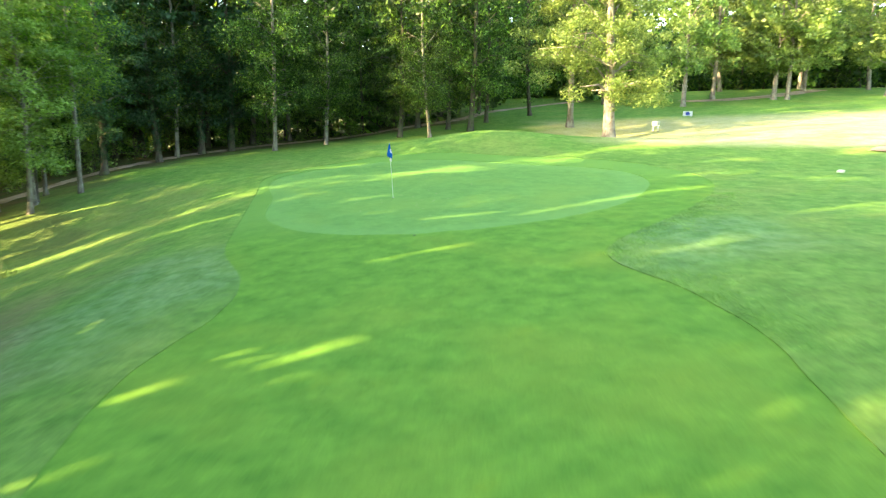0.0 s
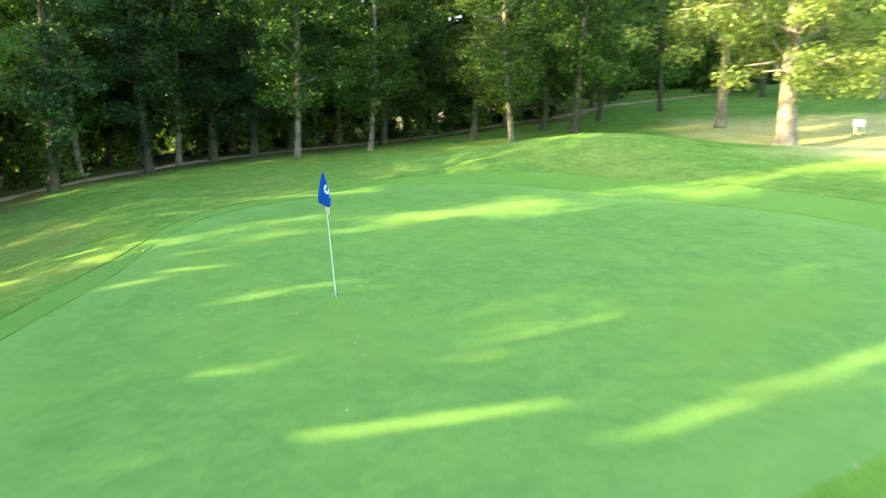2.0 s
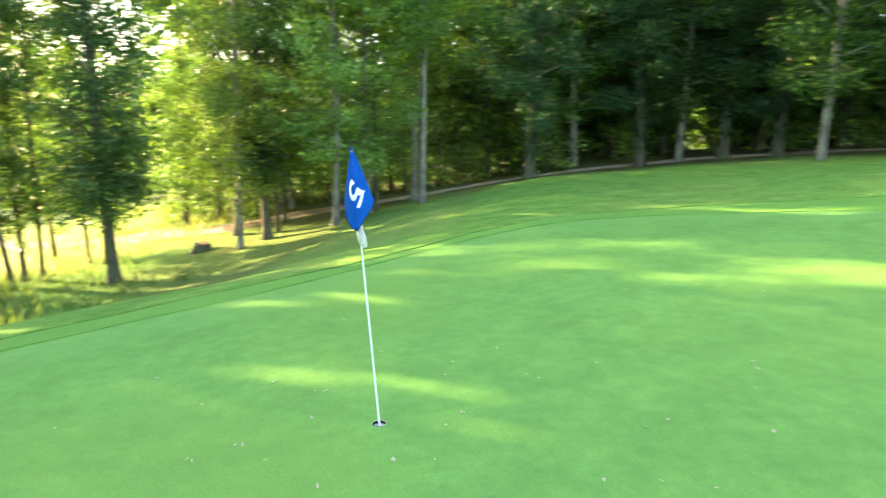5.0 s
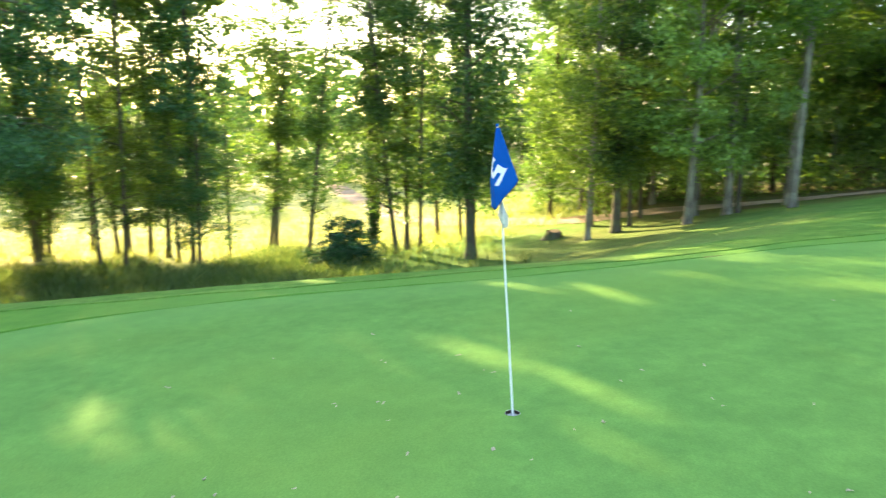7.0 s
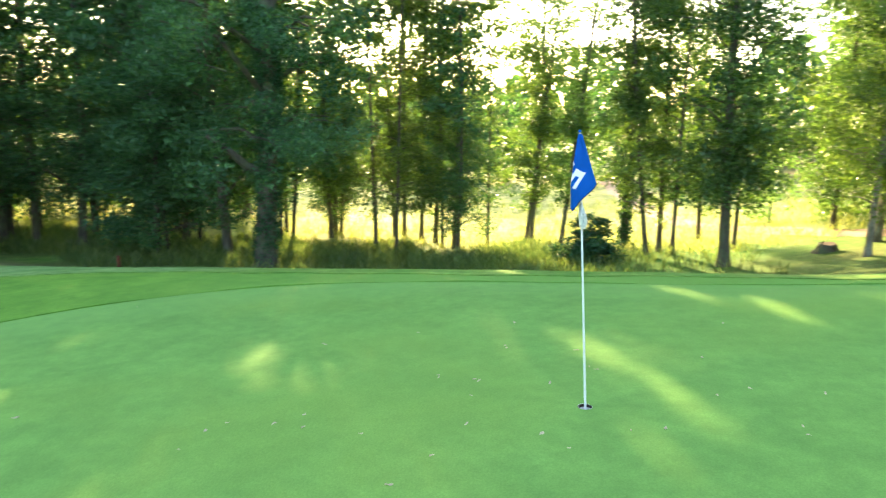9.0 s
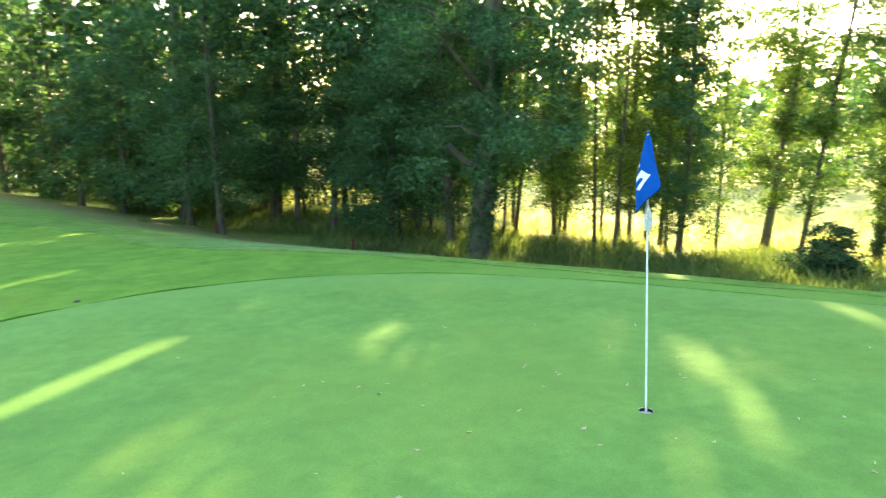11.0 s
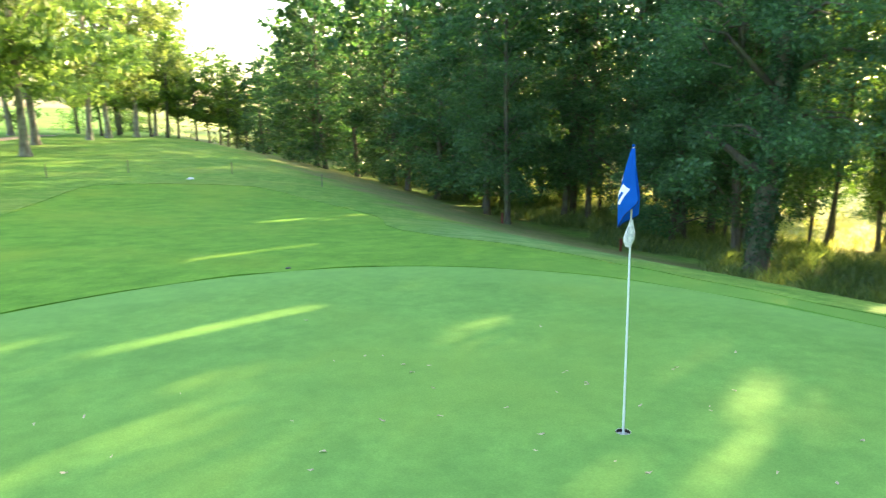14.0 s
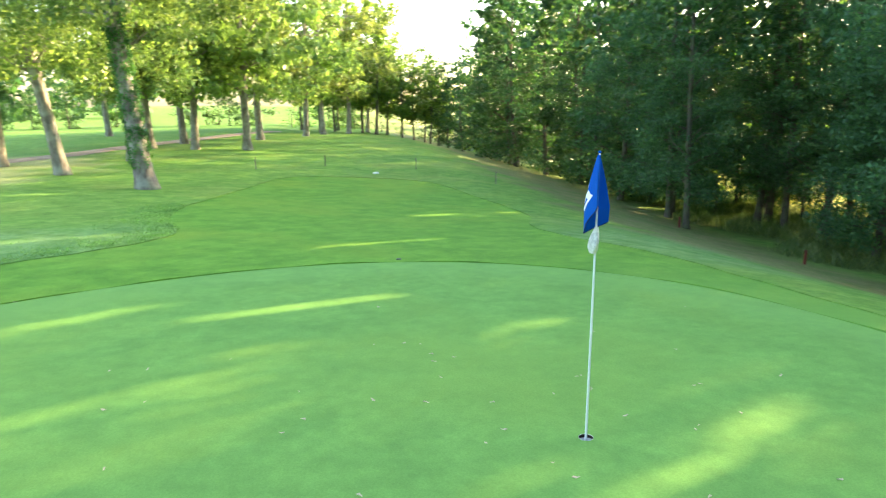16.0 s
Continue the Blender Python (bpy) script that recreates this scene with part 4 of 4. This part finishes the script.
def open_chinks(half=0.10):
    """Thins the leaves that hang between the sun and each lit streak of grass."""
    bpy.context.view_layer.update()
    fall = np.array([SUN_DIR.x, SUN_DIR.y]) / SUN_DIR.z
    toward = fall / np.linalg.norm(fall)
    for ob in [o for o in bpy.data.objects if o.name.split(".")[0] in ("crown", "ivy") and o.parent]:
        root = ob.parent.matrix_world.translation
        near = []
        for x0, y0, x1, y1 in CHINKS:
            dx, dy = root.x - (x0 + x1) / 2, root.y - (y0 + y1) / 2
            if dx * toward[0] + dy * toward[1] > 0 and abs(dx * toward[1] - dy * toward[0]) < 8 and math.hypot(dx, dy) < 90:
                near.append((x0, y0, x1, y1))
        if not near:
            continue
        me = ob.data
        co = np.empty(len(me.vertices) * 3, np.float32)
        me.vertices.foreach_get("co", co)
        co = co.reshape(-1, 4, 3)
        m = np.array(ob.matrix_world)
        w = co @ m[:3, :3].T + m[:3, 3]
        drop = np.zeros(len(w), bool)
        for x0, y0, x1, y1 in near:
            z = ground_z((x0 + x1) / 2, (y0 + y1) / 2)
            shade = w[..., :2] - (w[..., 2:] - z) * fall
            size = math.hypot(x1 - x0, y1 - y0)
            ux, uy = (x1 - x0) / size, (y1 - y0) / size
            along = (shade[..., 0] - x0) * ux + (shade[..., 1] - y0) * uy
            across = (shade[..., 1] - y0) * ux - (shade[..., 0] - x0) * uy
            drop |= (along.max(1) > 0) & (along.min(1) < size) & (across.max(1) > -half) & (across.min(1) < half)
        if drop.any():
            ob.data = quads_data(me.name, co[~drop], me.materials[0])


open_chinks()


# ---- far woods beyond the meadow ----
def far_woods():
    rng = np.random.default_rng(9)
    cs, rs = [], []
    def row(x0, y0, x1, y1, count, h, depth):
        for i in range(count):
            t = rng.random()
            x, y = x0 + (x1 - x0) * t + rng.normal() * depth, y0 + (y1 - y0) * t + rng.normal() * depth
            z, hh = ground_z(x, y), h * rng.uniform(0.7, 1.15)
            for k in range(9):
                f = rng.random()
                w = hh * 0.3 * math.sin(math.pi * (0.15 + 0.8 * f))
                cs.append((x + rng.normal() * w * 0.7, y + rng.normal() * w * 0.7, z + hh * (0.1 + 0.85 * f)))
                rs.append(rng.uniform(1.5, 2.6))
    row(-150, -160, -105, 60, 150, 16, 8)
    row(-115, 30, -135, 70, 40, 15, 6)
    row(-40, -190, -150, -170, 60, 15, 8)
    row(10, 128, 210, 112, 110, 17, 8)
    row(-90, 70, 30, 108, 90, 15, 5)
    row(14, 96, 130, 84, 90, 9, 3)
    row(40, -190, 190, -120, 90, 13, 8)
    row(140, -120, 200, 140, 80, 14, 8)
    q = crown_quads(rng, cs, rs, 0.9, 2.6, 0.9)
    # the bluish alder leaf colour stands for haze over the distance
    tagged(new("far_woods", quads_data("far_woods", q, LEAF_BELT)), "distant band of hazy green woods beyond the meadow", "woods", kind="stuff")


far_woods()


# ---- tall grass on the bank and in the valley ----
def grass_tufts(name, seed, count, region, blades, size, mat, label, places=(), broad=0.016, clump=0.15):
    """Tufts of bent blades, each tuft set where region(x, y, s) allows, with s the distance down the bank."""
    rng = np.random.default_rng(seed)
    out = []
    places = list(places)
    while len(places) < count:
        x, y = rng.uniform(-52, -8), rng.uniform(-62, 12)
        if rng.random() <= region(x, y, float(crest(y)) - x):
            places.append((x, y))
    for x, y in places:
        z = ground_z(x, y) + 0.03
        for k in range(blades):
            a = rng.uniform(0, 6.28)
            d = np.array([math.cos(a), math.sin(a), 0])
            b = np.array([x, y, z]) + rng.normal(size=3) * np.array([clump, clump, 0])
            hh = rng.uniform(*size)
            tip = b + np.array([rng.normal() * 0.35 * hh, rng.normal() * 0.35 * hh, hh])
            m = (b + tip) / 2 + np.array([0, 0, hh * 0.1])
            out.append([b - d * broad, b + d * broad, m + d * broad * 0.75, tip])
    tagged(new(name, quads_data(name, np.array(out), mat)), label, "grass", kind="stuff")


def on_bank(x, y, s):
    if y > 4.5 or s < 10.3 + 1.5 * math.sin(y * 0.7) + 2.0 * float(sstep(-12, -20, y)) or s > 20.0 + 1.5 * math.sin(y):
        return 0.0
    clear = 1.0 - 0.85 * float(sstep(-3.0, 1.5, y))
    return (0.35 + 0.65 * min(1.0, (s - 9) / 6)) * clear


def on_meadow(x, y, s):
    if s < 19.0 or y > 10:
        return 0.0
    return (0.35 + 0.65 * float(sstep(36, 22, s))) * (0.45 + 0.55 * math.sin(x * 0.8 + 1.3 * math.sin(y * 0.6)) ** 2)


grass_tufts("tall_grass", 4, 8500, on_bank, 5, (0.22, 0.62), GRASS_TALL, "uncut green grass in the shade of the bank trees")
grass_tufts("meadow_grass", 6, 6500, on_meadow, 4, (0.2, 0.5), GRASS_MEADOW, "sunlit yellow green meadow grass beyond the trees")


def along_apron(seed, count, x0, x1, y0, y1):
    """Spots in the rough close to the edge of the approach."""
    rng = np.random.default_rng(seed)
    x, y = rng.uniform(x0, x1, count * 12), rng.uniform(y0, y1, count * 12)
    edge = np.array(apron_line[::3])
    gap = np.concatenate([np.min(np.hypot(edge[:, 0] - a[:, None], edge[:, 1] - b[:, None]), axis=1) for a, b in zip(np.array_split(x, 20), np.array_split(y, 20))])
    keep = rng.random(len(x)) < np.exp(-(gap / 0.9) ** 2) * (0.4 + 0.6 * np.sin(x * 2.3 + 1.7 * np.sin(y * 1.9)) ** 2)
    x, y = x[keep], y[keep]
    out = ~inside(x, y, apron_line)
    return list(zip(x[out][:count], y[out][:count]))


grass_tufts("rough_grass", 16, 0, None, 6, (0.025, 0.055), GRASS_ROUGH, "longer grass blades at the edge of the rough", along_apron(16, 2000, 4.8, 13.5, -18.0, -2.0), 0.006, 0.07)


# ---- flagstick ----
def flagstick():
    root = tagged(new("flagstick", None), "white flagstick with a limp blue flag numbered five", "flagstick")
    root.location = (0, 0, ground_z(0, 0))
    tip = Vector((-0.0996, -0.1394, 2.122))
    steps = [tip * (i / 12) for i in range(13)]
    v, f = tube([Vector((0, 0, -0.09))] + steps, [0.009] + [0.0095 - 0.003 * i / 12 for i in range(13)], 12)
    part("pole", mesh_data("pole", v, f, WHITE_PAINT), root)
    bm = bmesh.new()
    bmesh.ops.create_uvsphere(bm, u_segments=10, v_segments=6, radius=0.012, matrix=Matrix.Translation(tip))
    part("finial", bm_mesh("finial", bm, FLAG_BLUE, True), root, "small dark cap")
    # plan of the drape: hoist on the stick, outer fold, front fold, free edge
    plan = [(0.0, 0.0), (0.026, 0.068), (0.050, 0.126), (0.066, 0.082), (0.076, 0.005), (0.075, -0.064), (0.022, -0.074), (-0.048, -0.060), (-0.110, -0.045)]
    low = [1.735, 1.745, 1.745, 1.695, 1.615, 1.535, 1.55, 1.585, 1.615]
    nu, nv = 57, 26

    def drape(u, w):
        k = u * (len(plan) - 1)
        i = min(int(k), len(plan) - 2)
        e = k - i
        e = e * e * (3 - 2 * e) * 0.5 + e * 0.5
        px, py = (plan[i][0] * (1 - e) + plan[i + 1][0] * e), (plan[i][1] * (1 - e) + plan[i + 1][1] * e)
        zl = low[i] * (1 - e) + low[i + 1] * e
        z = 2.104 - w * (2.104 - zl)
        wide = 0.09 + 0.91 * min(1.0, ((2.104 - z) / 0.38)) ** 0.9
        ripple = 0.004 * math.sin(u * 21 + w * 4)
        ax, ay = -0.047 * z, -0.0657 * z
        return Vector((ax + px * wide + ripple, ay + py * wide - ripple, z))

    verts = [drape(i / (nu - 1), j / (nv - 1)) for j in range(nv) for i in range(nu)]
    faces = [(j * nu + i, j * nu + i + 1, (j + 1) * nu + i + 1, (j + 1) * nu + i) for j in range(nv - 1) for i in range(nu - 1)]
    flag = part("flag", mesh_data("flag", verts, faces, FLAG_BLUE), root, "limp folded blue nylon flag")
    sol = flag.modifiers.new("cloth", "SOLIDIFY")
    sol.thickness, sol.offset = 0.002, 0
    # the numeral, bent with the cloth
    font = bpy.data.curves.new("numeral", "FONT")
    font.body, font.size, font.align_x, font.align_y = "5", 1.0, "CENTER", "CENTER"
    font.resolution_u = 6
    font.offset = 0.02
    tmp = new("numeral", font)
    bpy.context.view_layer.update()
    me = bpy.data.meshes.new_from_object(tmp.evaluated_get(bpy.context.evaluated_depsgraph_get()))
    bpy.data.objects.remove(tmp)
    bm = bmesh.new()
    bm.from_mesh(me)
    bmesh.ops.triangulate(bm, faces=bm.faces)
    for _ in range(2):
        bmesh.ops.subdivide_edges(bm, edges=[e for e in bm.edges if e.calc_length() > 0.05], cuts=1)
        bmesh.ops.triangulate(bm, faces=bm.faces)
    xs = [q.co.x for q in bm.verts]
    ys = [q.co.y for q in bm.verts]
    cx, cy = (min(xs) + max(xs)) / 2, (min(ys) + max(ys)) / 2
    turn = math.radians(222)
    for q in bm.verts:
        a, b = (q.co.x - cx), (q.co.y - cy)
        gx = (a * math.cos(turn) - b * math.sin(turn)) * 0.27
        gz = (a * math.sin(turn) + b * math.cos(turn)) * 0.27
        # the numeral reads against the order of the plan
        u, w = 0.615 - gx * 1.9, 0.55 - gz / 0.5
        p = drape(min(0.99, max(0.27, u)), min(0.98, max(0.02, w)))
        du = drape(min(0.995, u + 0.01), w) - drape(max(0.27, u - 0.01), w)
        dw = drape(u, min(1, w + 0.01)) - drape(u, max(0, w - 0.01))
        nrm = du.cross(dw).normalized()
        if nrm.dot(Vector((0.85, -0.5, 0))) < 0:
            nrm = -nrm
        q.co = p + nrm * 0.005
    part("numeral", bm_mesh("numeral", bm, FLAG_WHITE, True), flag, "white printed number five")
    hem = [drape(i / 40, 1.0) for i in range(41)]
    v, f = tube(hem, [0.0035] * 41, 6)
    part("hem", mesh_data("hem", v, f, FLAG_HEM), flag, "dark blue stitched hem")
    # limp white cloth tied below the flag
    verts, faces = [], []
    for j in range(11):
        z = 1.59 - 0.19 * j / 10
        wd = 0.008 + 0.030 * math.sin(math.pi * (0.05 + 0.80 * (j / 10) ** 1.3))
        for i in range(12):
            a = 2 * math.pi * i / 12
            r = wd * (1 + 0.28 * math.sin(3 * a + j * 0.4))
            verts.append((-0.047 * z + 0.020 * j / 10 + r * math.cos(a), -0.0657 * z + 0.01 * j / 10 + r * 0.8 * math.sin(a), z))
        if j:
            o, q = (j - 1) * 12, j * 12
            faces += [(o + i, o + (i + 1) % 12, q + (i + 1) % 12, q + i) for i in range(12)]
    tag = part("cloth_tag", mesh_data("cloth_tag", verts, faces, TAG_CLOTH), root, "limp off-white cloth tag with faded grey print")
    for k in range(4):
        z = 1.51 - 0.024 * k
        bm = bmesh.new()
        box(bm, (0.002, 0.030 - 0.006 * (k % 2), 0.010), (-0.047 * z + 0.041, -0.0657 * z + 0.004, z))
        part("print", bm_mesh("print", bm, TAG_INK), tag, "faded grey bar of print")


flagstick()


def hole_cup():
    root = tagged(new("hole_cup", None), "golf hole with a white plastic liner set in the green", "hole")
    z = ground_z(0, 0)
    root.location = (0, 0, z)
    def ring(name, r, r2, top, bottom, mat, floor=False):
        verts, faces = [], []
        for rr, zz in ((r, top), (r, bottom), (r2, bottom), (r2, top)):
            verts += [(rr * math.cos(2 * math.pi * i / 32), rr * math.sin(2 * math.pi * i / 32), zz) for i in range(32)]
        for a in range(4):
            b = (a + 1) % 4
            faces += [(a * 32 + i, a * 32 + (i + 1) % 32, b * 32 + (i + 1) % 32, b * 32 + i) for i in range(32)]
        if floor:
            faces.append(tuple(range(32, 64)))
        return part(name, mesh_data(name, verts, faces, mat, False), root)
    ring("soil_wall", 0.0545, 0.060, -0.0005, -0.028, SOIL)
    ring("liner", 0.0520, 0.056, -0.026, -0.16, CUP_WHITE, True)
    ring("painted_rim", 0.0550, 0.0566, 0.003, 0.0005, CUP_WHITE)


hole_cup()


# ---- fallen leaves on the green ----
def fallen_leaves():
    rnd = random.Random(14)
    meshes = []
    for k in range(4):
        verts = []
        nn = 9
        for i in range(nn):
            t = i / (nn - 1)
            w = 0.5 * math.sin(math.pi * min(1, t * 0.92 + 0.05)) * (0.8 + 0.3 * math.sin(7 * t + k))
            for s in (-1, 0, 1):
                verts.append(((t - 0.5) * 0.085, s * w * 0.05, 0.004 + 0.012 * abs(s) * (0.6 + 0.4 * math.sin(5 * t + k)) + 0.006 * math.sin(3 * t + k)))
        faces = [(i * 3 + j, i * 3 + j + 1, i * 3 + j + 4, i * 3 + j + 3) for i in range(nn - 1) for j in (0, 1)]
        meshes.append(mesh_data("fallen_leaf", verts, faces, DEAD_LEAF))
    known = [(-0.95, -0.05), (-0.88, 0.02), (-0.47, -0.34), (-1.46, -0.93), (-0.43, -0.99), (-0.42, -1.32), (-0.06, -0.93), (-0.64, 1.27), (0.23, 1.54), (0.08, 1.53),
             (-0.63, 1.82), (1.43, 3.04), (1.63, 2.63), (1.98, 0.84), (2.26, 1.01), (0.76, -0.04), (1.5, 1.62), (0.34, 2.18), (0.88, -2.63), (1.05, -2.71),
             (0.82, -2.26), (0.83, -2.01), (0.84, -1.54), (0.6, -2.12), (-0.47, -1.34), (-0.4, -0.95), (-1.17, -2.79), (-1.38, -0.9), (1.38, -2.7), (3.62, -2.28),
             (3.45, -1.38), (2.26, -0.51), (1.73, 0.58), (3.43, -0.11), (2.15, -1.4), (2.86, -2.47)]
    rows = known + [(rnd.gauss(1.6, 2.8), rnd.gauss(0.6, 3.4)) for _ in range(34)]
    for i, (x, y) in enumerate(rows):
        if math.hypot(x, y) < 0.3 or not inside(np.array([x]), np.array([y]), green_line)[0]:
            continue
        ob = tagged(new("fallen_leaf", meshes[i % 4]), "small dry brown leaf lying on the green", "leaf", "fallen leaves on the green")
        ob.matrix_world = pose(x, y, ground_z(x, y) + 0.002, 0, 0, rnd.uniform(0, 360)) @ Matrix.Diagonal((*[rnd.uniform(0.3, 0.7)] * 3, 1))


fallen_leaves()


# ---- small course furniture ----
def sprinkler(x, y):
    bm = bmesh.new()
    bmesh.ops.create_cone(bm, cap_ends=True, segments=24, radius1=0.062, radius2=0.058, depth=0.03, matrix=Matrix.Translation((0, 0, 0.015)))
    bmesh.ops.create_cone(bm, cap_ends=True, segments=20, radius1=0.042, radius2=0.036, depth=0.014, matrix=Matrix.Translation((0, 0, 0.036)))
    ob = tagged(new("sprinkler_head", bm_mesh("sprinkler_head", bm, RUBBER)), "black plastic sprinkler head sunk in the fringe", "sprinkler")
    ob.matrix_world = pose(x, y, ground_z(x, y)) @ Matrix.Diagonal((0.8, 0.8, 0.6, 1))


sprinkler(0.55, -7.65)


def stake(x, y, h, w, mat, name, label, category, group):
    bm = bmesh.new()
    box(bm, (w, w, h + 0.1), (0, 0, h / 2 - 0.05), 0.006)
    ob = tagged(new(name, bm_mesh(name, bm, mat)), label, category, group)
    ob.matrix_world = pose(x, y, ground_z(x, y) + 0.05, spots.uniform(-2, 2), spots.uniform(-2, 2), spots.uniform(0, 90))


for x, y in ((1.5, -34.0), (-3.4, -34.0), (-6.6, -28.9), (4.9, -31.4)):
    stake(x, y, 0.60, 0.042, STAKE_DARK, "stake", "short dark wooden stake at the end of the approach", "stake", "approach stakes")
for x, y in ((-15.0, -17.4), (-14.3, -25.1)):
    stake(x, y, 0.5, 0.075, STAKE_RED, "marker_stake", "red painted marker stake on the bank", "stake", "red stakes")


def marker(x, y, size, label, flat=False):
    bm = bmesh.new()
    if flat:
        box(bm, (size * 1.7, size * 0.9, size * 0.8), (0, 0, size * 0.3), 0.02)
    else:
        bmesh.ops.create_uvsphere(bm, u_segments=20, v_segments=10, radius=1, matrix=Matrix.Diagonal((size, size, size * 0.55, 1)))
        bmesh.ops.delete(bm, geom=[v for v in bm.verts if v.co.z < -0.02], context="VERTS")
    ob = tagged(new("tee_marker", bm_mesh("tee_marker", bm, WHITE_PAINT, not flat)), label, "marker", "white markers")
    ob.location = (x, y, ground_z(x, y) + 0.04)


marker(-0.95, -31.0, 0.16, "white domed distance marker on the approach")
marker(20.2, 2.9, 0.15, "low white block marker in the rough grass", True)


def sign(x, y, w, h, top, turn, label, blue):
    root = tagged(new("tee_sign", None), label, "sign")
    root.matrix_world = pose(x, y, ground_z(x, y) + 0.05, 0, 0, turn)
    bm = bmesh.new()
    box(bm, (w, 0.05, h), (0, 0, top - h / 2), 0.02)
    panel = part("panel", bm_mesh("panel", bm, WHITE_PAINT), root, "white painted panel")
    for sx in (-1, 1):
        bm = bmesh.new()
        box(bm, (0.05, 0.05, top - h + 0.15), (sx * w * 0.35, 0, (top - h) / 2 - 0.04), 0.006)
        part("leg", bm_mesh("leg", bm, WHITE_PAINT), root)
    if blue:
        bm = bmesh.new()
        bmesh.ops.create_cone(bm, cap_ends=True, segments=24, radius1=h * 0.36, radius2=h * 0.36, depth=0.02, matrix=Matrix.Translation((0, -0.036, top - h / 2)) @ pose(0, 0, 0, 90, 0, 0) @ Matrix.Diagonal((1.3, 1, 1, 1)))
        part("emblem", bm_mesh("emblem", bm, SIGN_BLUE), panel, "plain blue oval")
    else:
        bm = bmesh.new()
        for sx in (-1, 1):
            box(bm, (0.16, 0.3, 0.06), (sx * w * 0.35, 0, 0.02), 0.01)
        part("foot", bm_mesh("foot", bm, STAKE_DARK), root, "dark feet")


sign(21.1, 28.1, 0.55, 0.38, 0.82, -25, "white board on two legs by the tee", False)
sign(27.2, 36.4, 0.85, 0.42, 0.46, -25, "low white tee sign with a blue oval", True)


def stump(x, y):
    root = tagged(new("tree_stump", None), "weathered cut tree stump beside the bank trees", "stump")
    root.location = (x, y, ground_z(x, y))
    rnd = random.Random(2)
    v, f = tube([(0, 0, -0.1), (0, 0, 0.06), (0.02, 0, 0.18), (0.03, 0.01, 0.32)], [0.52, 0.40, 0.31, 0.27], 18, 0.4, rnd, cap=False)
    part("bark", mesh_data("bark", v, f, BARK_DARK), root)
    bm = bmesh.new()
    bmesh.ops.create_cone(bm, cap_ends=True, segments=18, radius1=0.26, radius2=0.24, depth=0.07, matrix=Matrix.Translation((0.03, 0.01, 0.295)) @ pose(0, 0, 0, 9, 7, 0))
    part("cut_face", bm_mesh("cut_face", bm, STUMP_TOP), root, "grey brown sawn top")


stump(-22.4, 6.6)
